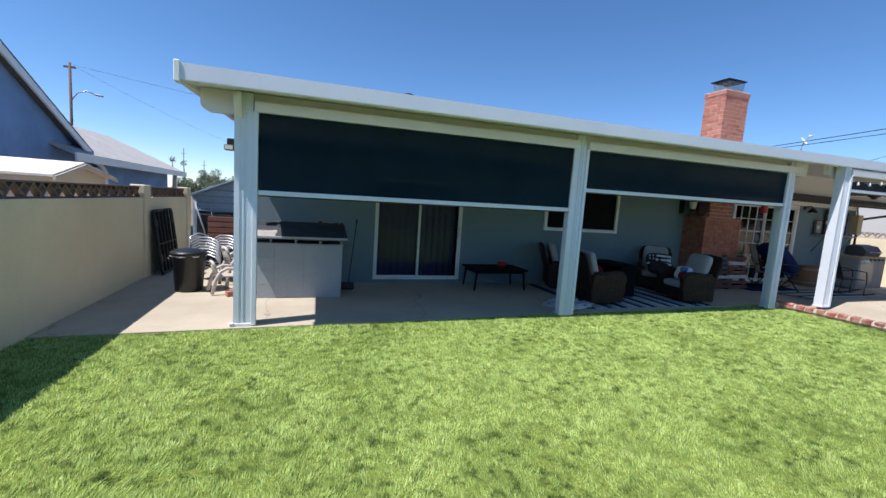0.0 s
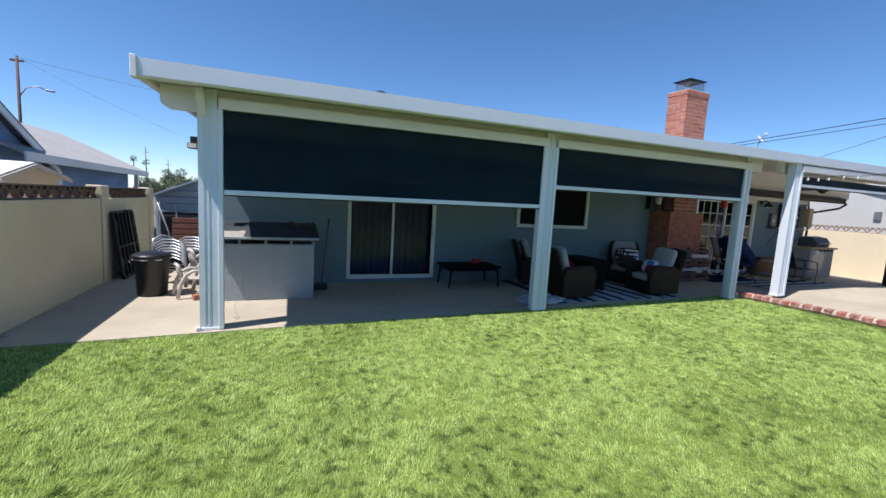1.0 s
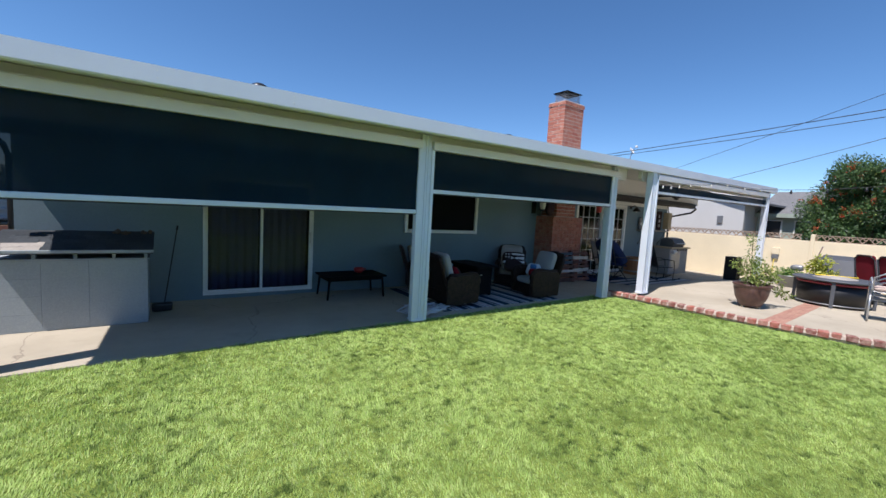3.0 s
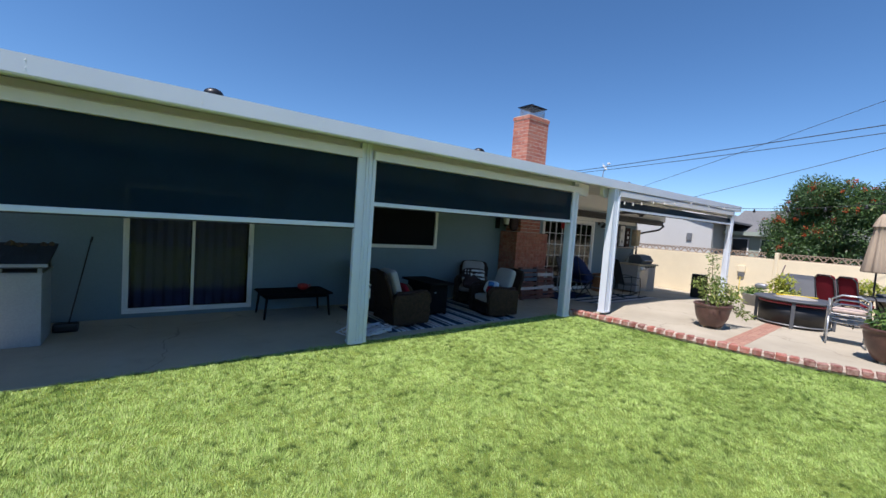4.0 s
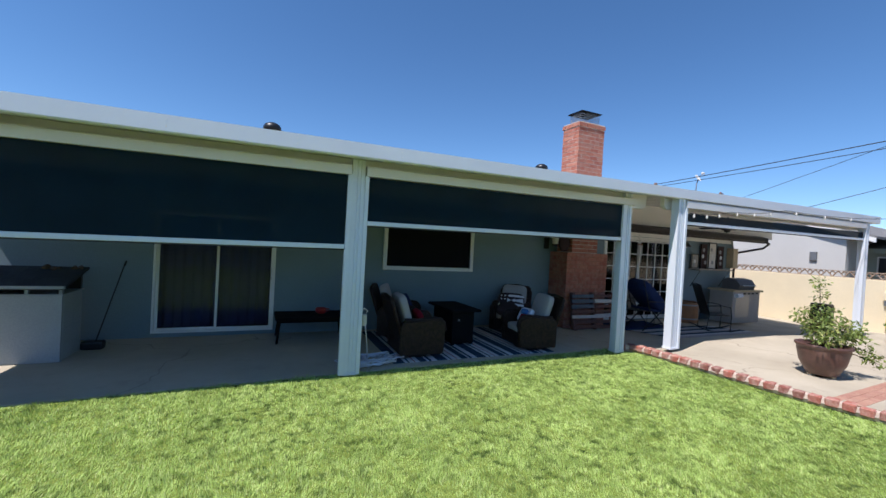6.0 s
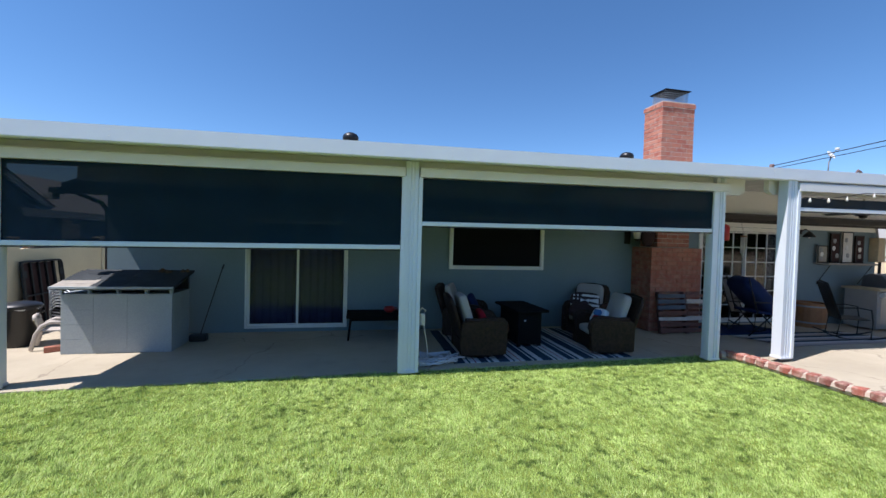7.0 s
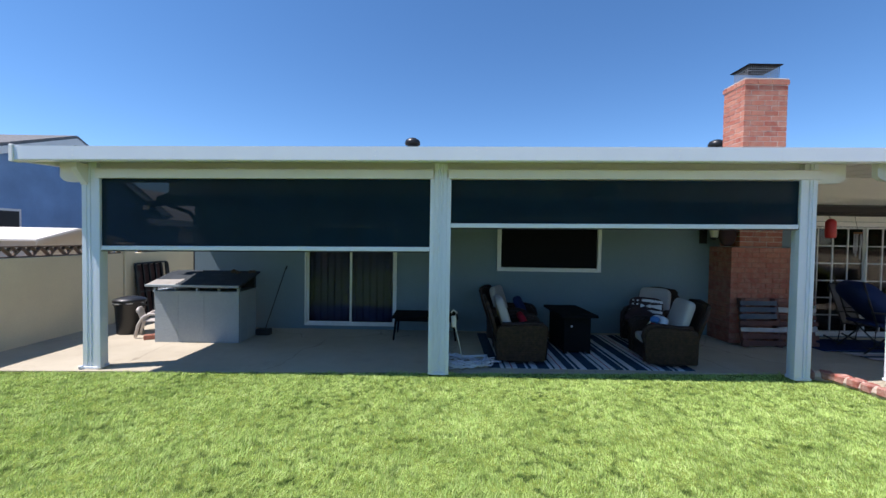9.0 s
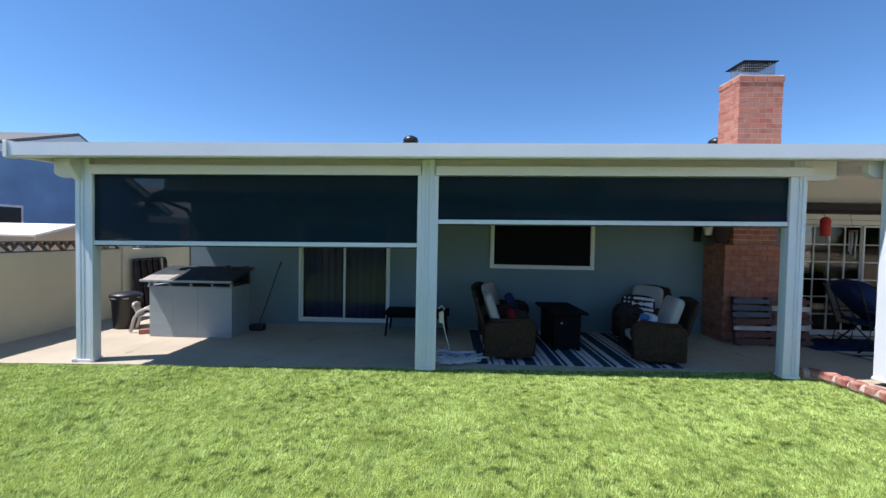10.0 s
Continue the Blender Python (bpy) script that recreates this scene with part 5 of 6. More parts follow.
pts = [a.lerp(b, k / 16) - Vector((0, 0, 0.25 * 4 * (k / 16) * (1 - k / 16))) for k in range(17)]
part("wire", tube(pts, 0.008, 5), WIRE, sl, "", True)
for k in range(1, 16, 2):
    part("bulb", lathe([(0.015, 0.0), (0.02, -0.04), (0.04, -0.07), (0.035, -0.11), (0.005, -0.13)], 8, None, pts[k]), BLACKP, sl, "dark bulb socket", True)

# ---- neighbours to the west ----
nb = thing("blue_house", -6, 12, -0.05, 0, "neighbouring blue stucco house with white rakes and grey roof", "house")


def nloc(bm):
    bmesh.ops.transform(bm, matrix=nb.matrix_world.inverted(), verts=bm.verts)
    return bm


part("gable_wall", nloc(prism([(4.0, -0.05), (4.0, 1.95), (11.0, 4.36), (15.3, 2.1), (15.3, -0.05)], (-6.3, -6.0), "x")), BLUEW, nb)
part("body", nloc(box(-14, -6.3, 4.2, 15.2, -0.05, 1.95)), BLUEW, nb)
part("roof", nloc(prism([(3.2, 1.85), (11.0, 4.50), (15.5, 2.16), (15.5, 2.08), (11.0, 4.40), (3.2, 1.76)], (-14, -5.75), "x")), SHINGLE, nb)
part("rake_board", nloc(prism([(3.2, 1.78), (11.0, 4.42), (15.55, 2.05), (15.55, 1.88), (11.0, 4.24), (3.2, 1.62)], (-5.78, -5.73), "x")), TRIMW, nb, "white rake board")
win2 = part("window", nloc(box(-5.99, -5.96, 9.1, 9.75, 1.75, 2.4, 0.01)), TRIMW, nb)
part("window_pane", nloc(box(-5.965, -5.955, 9.16, 9.69, 1.81, 2.34)), BLACKP, win2)
vent = part("gable_vent", nloc(box(-6.0, -5.97, 10.72, 11.12, 3.38, 3.70, 0.006)), BLUEW, nb, "blue painted louvred vent")
for k in range(5):
    part("louvre", nloc(box(-5.97, -5.955, 10.75, 11.09, 3.41 + k * 0.056, 3.435 + k * 0.056)), BLACKP, vent)
part("wing_wall", nloc(box(-11, -6.1, 15.4, 22.6, -0.05, 2.25)), BLUEW, nb)
part("wing_roof", nloc(prism([(-5.45, 2.36), (-8.5, 3.75), (-11.5, 2.36), (-11.5, 2.28), (-8.5, 3.67), (-5.45, 2.28)], (13.2, 23.0), "y")), M("pale_grey_shingle", (0.46, 0.45, 0.43), 0.95, 0, 0.1, 1.2, 14, 0.3, 0.7, 0.1), nb, "pale grey shingle roof")
part("eave_fascia", nloc(box(-5.47, -5.42, 13.15, 23.05, 2.14, 2.37, 0.005)), TRIMW, nb, "white eave fascia")
part("wing_window", nloc(box(-6.1, -6.06, 15.6, 16.5, 1.25, 2.0, 0.01)), TRIMW, nb)
part("porch_post", nloc(box(-5.75, -5.63, 22.2, 22.35, -0.05, 2.2)), TRIMW, nb)

shed = thing("garden_shed", -4.4, 8.35, -0.05, 0, "beige plastic storage shed behind the wall", "shed")
part("shed_wall", prism([(-0.85, 0.0), (-0.85, 1.76), (-0.10, 1.94), (0.88, 1.78), (0.88, 0.0)], (-1.1, 1.1), "x"), SHEDP, shed)
part("shed_roof", prism([(-0.98, 1.765), (-0.10, 1.995), (1.02, 1.79), (1.02, 1.755), (-0.10, 1.955), (-0.98, 1.73)], (-1.25, 1.22), "x"), M("white_shed_roof", (0.75, 0.70, 0.64), 0.6), shed, "pale shed roof")
part("shed_trim", prism([(-0.98, 1.74), (-0.10, 1.97), (1.02, 1.765), (1.02, 1.71), (-0.10, 1.91), (-0.98, 1.68)], (1.22, 1.25), "x"), SHEDP, shed)

# ---- side yard ----
mc = thing("metal_canopy_shed", -1.6, 12.6, 0, 0, "blue-grey ribbed metal lean-to shed in the side yard", "shed")
for k in range(4):
    z = 1.05 + k * 0.172
    part("rib", prism([(-0.09, z), (-0.09, z + 0.035), (-0.015, z + 0.075), (-0.015, z + 0.168), (0.0, z + 0.168), (0.0, z)], (max(-1.02, -1.0 + (z - 1.43) / 0.44), 0.9), "x"), STEELB, mc)
part("roof", prism([(-1.08, 1.50), (0.02, 1.98), (1.0, 1.98), (1.0, 1.94), (0.02, 1.94), (-1.08, 1.46)], (-0.35, 2.0), "y"), STEELB, mc)
part("gable_panel", prism([(-1.03, 1.05), (-1.03, 1.46), (0.02, 1.93), (0.92, 1.93), (0.92, 1.05)], (0.0, 0.02), "y"), STEELB, mc)
part("post", box(-1.04, -0.99, -0.2, -0.15, 0, 1.49), STEELB, mc)
part("post", box(0.83, 0.88, -0.2, -0.15, 0, 1.94), STEELB, mc)
part("brace_pole", tube([(-1.01, -0.22, 1.36), (-0.77, -0.22, 0.55), (-0.66, -0.22, 0.0)], 0.022, 8), SILVER, mc, "pale metal brace", True)
part("brace_pole", tube([(-0.61, -0.22, 1.24), (-0.557, -0.22, 0.53), (-0.52, -0.22, 0.0)], 0.02, 8), SILVER, mc, "pale metal brace", True)
part("shelf_edge", box(-0.99, 0.85, 0.0, 0.6, 0.93, 0.97, 0.004), WEATH, mc)
part("back_wall", box(-1.24, 0.92, 1.9, 1.95, 0, 1.5), STEELB, mc)
part("side_wall", box(0.88, 0.92, 0.02, 1.9, 0, 1.8), STEELB, mc)
part("side_wall", box(-1.035, -1.0, 0.02, 1.9, 0, 1.45), STEELB, mc)
bx = thing("wooden_crate", -1.75, 12.4, 0, 0, "reddish wooden crates stored below the shed roof", "crate")
for k in range(6):
    part("slat", box(-0.5, 0.5, -0.2, -0.17, 0.05 + k * 0.15, 0.17 + k * 0.15, 0.004), WOODG, bx)
part("crate_body", box(-0.48, 0.48, -0.165, 0.2, 0.0, 0.92), BARK, bx)

bed = thing("metal_bed_frame", -2.36, 9.20, 0, 0, "folded black metal bed frame leaning on the wall", "bed frame")
bed.scale = (1, 1.1, 1.03)
for k, y in enumerate((-0.42, -0.25, -0.08, 0.09, 0.26, 0.42)):
    part("rail", box(-0.02, 0.02, y - 0.015, y + 0.015, 0.0, 1.18, 0.004, None, pose(0.10, 0, 0, 0, -7)), BLACKM, bed)
bed_tilt = pose(0.115, 0, 0, 0, -7)
loop = [(0, 0.46 * a, 0.60 + 0.57 * b) for a, b in ((0, -1), (0.85, -1), (0.96, -0.97), (1, -0.89), (1, 0), (1, 0.89), (0.96, 0.97), (0.85, 1), (0, 1))]
for s in (-1, 1):
    part("frame_tube", tube([tuple(bed_tilt @ Vector((0, s * p[1], p[2]))) for p in loop], 0.019, 8), BLACKM, bed, "", True)
    for z in (0.24, 0.88):
        part("hinge_plate", box(-0.012, 0.012, s * 0.41 - 0.045, s * 0.41 + 0.045, z, z + 0.13, 0.004, None, bed_tilt), BLACKM, bed)
part("crossbar", box(-0.02, 0.02, -0.45, 0.45, 0.55, 0.575, 0.004, None, bed_tilt), BLACKM, bed)
part("folded_panel", box(-0.012, 0.0, -0.42, 0.34, 0.05, 1.14, 0.003, None, pose(0.08, 0, 0, 0, -7)), DARKF, bed)

tb = thing("trash_can", -1.53, 7.47, 0, 0, "black plastic trash can with lid and white bag edge", "trash can")
tb.scale = (0.98, 0.98, 1.19)
part("can_body", lathe([(0.19, 0.0), (0.20, 0.01), (0.235, 0.46), (0.25, 0.47), (0.25, 0.50), (0.235, 0.50), (0.22, 0.44)], 32), BLACKP, tb, "", True)
part("lid", lathe([(0.262, 0.49), (0.266, 0.52), (0.25, 0.535), (0.18, 0.56), (0.08, 0.575), (0.01, 0.578)], 32), BLACKP, tb, "", True)
part("bag_edge", lathe([(0.238, 0.465), (0.250, 0.475), (0.254, 0.488), (0.245, 0.49)], 32, None, (-0.005, 0, 0), 0.02, 7), WHITEF, tb, "white bag edge", True)
for s in (-1, 1):
    part("handle", tube([(s * 0.24, -0.05, 0.42), (s * 0.29, -0.04, 0.44), (s * 0.29, 0.04, 0.44), (s * 0.24, 0.05, 0.42)], 0.012, 6), BLACKP, tb, "", True)


def resin_chair(x, y, z, rz, label, mat):
    c = thing("plastic_chair", x, y, z, rz, label, "chair", "stacked chairs")
    for s in (-1, 1):
        for w in (0.0, 0.022):
            part("arched_side", tube([(s * (0.25 + w), -0.34, 0.028), (s * (0.25 + w), -0.30, 0.26), (s * (0.25 + w), -0.22, 0.46), (s * (0.25 + w), -0.10, 0.58), (s * (0.25 + w), 0.04, 0.60), (s * (0.25 + w), 0.17, 0.53), (s * (0.25 + w), 0.26, 0.36), (s * (0.25 + w), 0.33, 0.028)], 0.036, 8), mat, c, "", True)
    part("seat", pillow(0.48, 0.46, 0.04, pose(0, 0, 0.40, 3), 0.3, None, 8), mat, c, "", True)
    for k in range(5):
        x0 = -0.19 + k * 0.095
        part("back_slat", tube([(x0 * 0.9, 0.20, 0.40), (x0, 0.25, 0.56), (x0 * 1.05, 0.29, 0.70)], 0.027, 6), mat, c, "", True)
    part("top_rail", tube([(-0.23, 0.28, 0.66), (-0.12, 0.30, 0.73), (0.12, 0.30, 0.73), (0.23, 0.28, 0.66)], 0.034, 8), mat, c, "", True)
    return c


BEIGE = M("beige_resin", (0.50, 0.45, 0.40), 0.55)
low = resin_chair(-0.95, 7.30, 0.0, 112, "beige resin chair beside the trash can", BEIGE)
low.scale = (0.60, 0.74, 0.70)
low = resin_chair(-0.86, 7.80, 0.0, 120, "beige resin chair before the silver chair stack", BEIGE)
low.scale = (0.60, 0.76, 0.92)
s1 = thing("silver_chair_stack", -1.33, 8.42, 0.0, 62, "stack of silver tube garden chairs in the side yard", "chair stack")
s1.scale = (1.0, 1.0, 1.03)
for k in range(7):
    z = 0.05 * k - 0.14
    for s in (-1, 1):
        part("chair_tube", tube([(s * 0.26, -0.30, 0 if k == 0 else 0.30 + z), (s * 0.26, -0.29, 0.48 + z), (s * 0.26, -0.22, 0.57 + z), (s * 0.26, -0.08, 0.61 + z), (s * 0.26, 0.12, 0.60 + z), (s * 0.25, 0.26, 0.52 + z), (s * 0.24, 0.30, 0.36 + z)], 0.014, 6), SILVER, s1, "", True)
    part("chair_back", tube([(-0.24, 0.3, 0.4 + z), (-0.22, 0.34, 0.58 + z), (0, 0.36, 0.64 + z), (0.22, 0.34, 0.58 + z), (0.24, 0.3, 0.4 + z)], 0.016, 6), SILVER, s1, "", True)
    part("chair_seat", box(-0.25, 0.25, -0.26, 0.28, 0.38 + z, 0.395 + z, 0.005), SLATE, s1)
for x, y in ((-0.80, 7.05), (-0.72, 7.12)):
    o = new("loose_brick", FULL)
    o.matrix_world = pose(x, y, 0.0, 0, 0, 30)
    tagged(o, "loose red brick lying on the slab", "brick", "loose bricks")
fl = thing("flood_lamp", -0.90, 7.12, 2.28, 0, "small black flood lamp at the eave corner", "flood lamp")
part("lamp_housing", box(-0.06, 0.07, -0.08, 0.06, -0.02, 0.06, 0.008), BLACKP, fl)
part("lamp_bracket", box(-0.03, 0.12, -0.02, 0.08, 0.06, 0.16, 0.004), BLACKP, fl)
part("lamp_lens", box(-0.05, 0.06, -0.085, -0.08, -0.01, 0.05), BULB, fl)


sp = thing("post_bracket_shoe", -0.60, 5.45, 0.0, 0, "small white metal shoe at the foot of the post", "bracket")
part("shoe", box(-0.01, 0.04, -0.035, 0.0, 0.0, 0.05, 0.008), ALU, sp)
part("shoe_bolt", tube([(0.015, -0.042, 0.025), (0.015, -0.034, 0.025)], 0.008, 8), GREYM, sp)


# ---- terrace things ----
def pot(x, y, z, r, h, label):
    p = thing("planter_pot", x, y, z, 0, label, "plant pot", "brown planter pots")
    part("pot_body", lathe([(r * 0.52, 0.04), (r * 0.62, 0.06), (r * 0.86, h * 0.45), (r * 0.98, h * 0.82), (r * 0.97, h * 0.9), (r * 1.05, h * 0.92), (r * 1.06, h * 0.985), (r * 1.0, h), (r * 0.92, h * 0.97), (r * 0.88, h * 0.85)], 40), POTC, p, "glazed brown clay pot", True)
    part("soil", lathe([(r * 0.3, h * 0.86), (r * 0.90, h * 0.88), (r * 0.5, h * 0.92), (0.01, h * 0.93)], 24), SOIL, p, "dark soil", True)
    for k in range(3):
        a = k * 2.1 + 0.4
        part("pot_foot", box(-0.04, 0.04, -0.03, 0.03, 0.0, 0.045, 0.008, None, pose(r * 0.42 * math.cos(a), r * 0.42 * math.sin(a), 0, 0, 0, math.degrees(a))), STONE, p)
    return p


POT1 = pot(11.0, 3.3, 0.115, 0.32, 0.50, "brown glazed pot with a leafy green shrub on the terrace")


def stems(parent, ends, base_z, seed, r0=0.008):
    q = random.Random(seed)
    for ex, ey, ez in ends:
        mid = (ex * 0.5 + q.uniform(-0.05, 0.05), ey * 0.5 + q.uniform(-0.05, 0.05), base_z + (ez - base_z) * 0.6 + 0.05)
        part("stem", tube([(ex * 0.1, ey * 0.1, base_z), mid, (ex, ey, ez)], [r0, r0 * 0.8, r0 * 0.4], 5), BARK, parent, "", True)


e1 = [(-0.1, 0.05, 1.45), (-0.30, 0.1, 0.95), (0.25, 0.0, 1.0), (0.42, -0.15, 0.75), (0.62, -0.28, 0.42), (-0.35, -0.15, 0.7), (0.1, -0.3, 0.85), (0.05, 0.3, 0.95), (0.80, -0.38, 0.22)]
stems(POT1, e1, 0.45, 2)
leaves("leaf_mass", [(x, y, z - 0.06, 0.13) for x, y, z in e1[1:8]] + [(0, 0, 0.68, 0.24), (0.2, -0.05, 0.75, 0.2), (-0.2, 0, 0.75, 0.18), (0.5, -0.22, 0.55, 0.14), (0.35, -0.12, 0.62, 0.15)], 1200, 0.066, LEAFP, POT1, 7)
tagged(leaves("climbing_leaf", [(-0.1, 0.05, 1.45, 0.10), (-0.09, 0.04, 1.25, 0.10), (-0.08, 0.03, 1.05, 0.10), (-0.05, 0.02, 0.9, 0.12), (0.80, -0.38, 0.26, 0.10), (0.68, -0.3, 0.36, 0.10)], 300, 0.058, LEAFP, POT1, 8), kind="stuff")
POT2 = pot(11.15, 0.84, 0.115, 0.38, 0.56, "wide brown glazed pot with a low green plant")
stems(POT2, [(0.2, 0.1, 0.8), (-0.1, 0.15, 0.75), (0.0, -0.2, 0.8)], 0.5, 3)
leaves("leaf_mass", [(0.1, 0.1, 0.66, 0.2), (-0.05, -0.1, 0.64, 0.2), (0.25, 0, 0.7, 0.15)], 600, 0.10, LEAFY, POT2, 9)
leaves("yellow_flower", [(-0.12, -0.12, 0.82, 0.05), (0.02, -0.2, 0.80, 0.05), (0.12, 0.0, 0.88, 0.045)], 150, 0.05, M("yellow_petal", (0.8, 0.5, 0.02), 0.6), POT2, 15, 0.7)
POT3 = pot(14.6, 0.35, 0.115, 0.34, 0.5, "brown glazed pot with a tall green bush")
leaves("leaf_mass", [(0.0, 0.0, 0.85, 0.35), (0.1, 0.15, 1.05, 0.25), (-0.1, -0.1, 0.8, 0.3)], 1200, 0.13, LEAFY, POT3, 10)

pit = thing("round_fire_pit", 13.55, 2.55, 0.118, 0, "round black steel fire pit table with yellow-trimmed cover", "fire pit")
part("table_ring", lathe([(0.44, 0.565), (0.72, 0.565), (0.74, 0.58), (0.74, 0.60), (0.72, 0.612), (0.44, 0.612)], 48), SLATE, pit, "flat dark metal ring", True)
part("bowl", lathe([(0.10, 0.30), (0.35, 0.36), (0.46, 0.50), (0.47, 0.60), (0.44, 0.60), (0.3, 0.45)], 40), BLACKM, pit, "", True)
part("skirt", lathe([(0.60, 0.06), (0.62, 0.06), (0.64, 0.50), (0.62, 0.50)], 48), BLACKM, pit, "black sheet skirt", True)
part("red_band", lathe([(0.645, 0.50), (0.65, 0.50), (0.655, 0.545), (0.645, 0.545)], 48), M("red_painted_steel", (0.25, 0.02, 0.03), 0.5), pit, "red painted band", True)
part("lower_ring", tube([(0.62 * math.cos(k * 0.2618), 0.62 * math.sin(k * 0.2618), 0.06) for k in range(24)], 0.016, 6, None, True), GREYM, pit, "", True)
for k in range(4):
    a = math.radians(190 + 90 * k)
    part("leg", box(0.64, 0.70, -0.035, 0.035, 0.0, 0.58, 0.006, None, pose(0, 0, 0, 0, 0, math.degrees(a))), SLATE, pit)
part("pit_cover", lathe([(0.40, 0.612), (0.36, 0.63), (0.2, 0.66), (0.01, 0.67)], 30), WEATH, pit, "tan domed cover", True)
part("cover_tool", tube([(-0.2, 0.3, 0.66), (0.15, -0.35, 0.66)], 0.02, 6), M("yellow_plastic", (0.7, 0.5, 0.04), 0.5), pit, "yellow handled tool", True)


def tube_chair(x, y, z, rz, label, mat, fmat, pad=True, group=""):
    c = thing("garden_chair", x, y, z, rz, label, "chair", group)
    for s in (-1, 1):
        part("leg", tube([(s * 0.27, -0.27, 0), (s * 0.27, -0.24, 0.42), (s * 0.27, -0.2, 0.60), (s * 0.27, -0.1, 0.66), (s * 0.27, 0.18, 0.64)], 0.016, 7), mat, c, "", True)
        part("leg", tube([(s * 0.26, 0.32, 0), (s * 0.26, 0.22, 0.42), (s * 0.25, 0.36, 0.90)], 0.016, 7), mat, c, "", True)
    part("seat_frame", tube([(-0.26, -0.24, 0.41), (0.26, -0.24, 0.41), (0.26, 0.24, 0.39), (-0.26, 0.24, 0.39)], 0.014, 6, None, True), mat, c, "", True)
    part("top_rail", tube([(-0.25, 0.36, 0.90), (-0.15, 0.385, 0.97), (0.15, 0.385, 0.97), (0.25, 0.36, 0.90)], 0.016, 7), mat, c, "", True)
    if pad:
        part("seat_pad", pillow(0.52, 0.50, 0.07, pose(0, 0, 0.445), 0.3, None, 10), fmat, c, "", True)
        part("back_pad", pillow(0.50, 0.58, 0.05, pose(0, 0.27, 0.71, 74), 0.25, None, 10), fmat, c, "", True)
    return c


tube_chair(15.50, 2.22, 0.060, 62, "dark-framed garden chair with red cushions", BLACKM, REDS, True, "red cushioned chairs").scale = (0.86, 0.95, 1.22)
tube_chair(15.30, 1.78, 0.068, 58, "dark-framed garden chair with red cushions by the table", BLACKM, REDS, True, "red cushioned chairs").scale = (0.86, 0.95, 1.22)
tube_chair(16.3, 0.7, 0.028, 60, "dark-framed garden chair with red cushions past the table", BLACKM, REDS, True, "red cushioned chairs").scale = (0.86, 0.95, 1.22)

tc = thing("stacked_tube_chairs", 12.35, 1.55, 0.118, 100, "stack of silver tube chairs with a pale floral pad", "chair stack")
for k in range(3):
    z, o = 0.085 * k, 0.05 * k
    for s in (-1, 1):
        part("front_leg", tube([(s * 0.27, -0.30 + o, 0.0 if k == 0 else 0.02), (s * 0.27, -0.22 + o, 0.45 + z), (s * 0.27, -0.15 + o, 0.60 + z), (s * 0.27, 0.0 + o, 0.65 + z), (s * 0.26, 0.2 + o, 0.60 + z), (s * 0.25, 0.28 + o, 0.45 + z)], 0.015, 7), SILVER, tc, "", True)
        part("rear_leg", tube([(s * 0.26, 0.30 + o, 0.0 if k == 0 else 0.03), (s * 0.26, 0.20 + o, 0.42 + z)], 0.015, 7), SILVER, tc, "", True)
    part("back_loop", tube([(-0.25, 0.22 + o, 0.4 + z), (-0.24, 0.30 + o, 0.68 + z), (-0.12, 0.33 + o, 0.76 + z), (0.12, 0.33 + o, 0.76 + z), (0.24, 0.30 + o, 0.68 + z), (0.25, 0.22 + o, 0.4 + z)], 0.015, 7), SILVER, tc, "", True)
    part("seat_sling", box(-0.25, 0.25, -0.24 + o, 0.24 + o, 0.40 + z, 0.412 + z, 0.004), WHITEF, tc)
part("seat_pad", pillow(0.5, 0.5, 0.08, pose(0, 0.08, 0.63), 0.35, None, 10), M("floral_pad", (0.58, 0.45, 0.38), 0.9, 0, 0.2, 18, 80, 0.2, 0.2), tc, "pale floral seat pad", True)

dt = thing("garden_table", 16.2, 1.62, 0.032, 0, "round dark metal garden table with an umbrella hole", "table")
part("tabletop", lathe([(0.60, 0.70), (0.62, 0.71), (0.62, 0.735), (0.60, 0.74)], 40), SLATE, dt, "", True)
for k in range(4):
    a = k * 1.571 + 0.6
    part("leg", tube([(0.1 * math.cos(a), 0.1 * math.sin(a), 0.70), (0.3 * math.cos(a), 0.3 * math.sin(a), 0.4), (0.48 * math.cos(a), 0.48 * math.sin(a), 0.0)], 0.02, 6), BLACKM, dt, "", True)
um = thing("closed_umbrella", 16.2, 1.62, 0.032, 0, "closed tan patio umbrella standing in the table", "umbrella")
part("pole", tube([(0, 0, 0.0), (0, 0, 2.80)], 0.02), BLACKM, um)
part("base_weight", lathe([(0.25, 0.0), (0.25, 0.03), (0.05, 0.10), (0.03, 0.25)], 24), BLACKM, um)
part("canopy", lathe([(0.24, 1.36), (0.25, 1.39), (0.20, 1.78), (0.14, 2.24), (0.11, 2.50), (0.12, 2.51), (0.08, 2.66), (0.02, 2.78)], 48, None, (0, 0, 0), 0.16, 8), TAN, um, "tan folded canopy", True)
part("vent_flap", lathe([(0.16, 2.48), (0.15, 2.51), (0.09, 2.70), (0.01, 2.82)], 48, None, (0, 0, 0), 0.10, 8), TAN, um, "", True)
part("finial", tube([(0, 0, 2.78), (0, 0, 2.90)], 0.018), BLACKM, um)

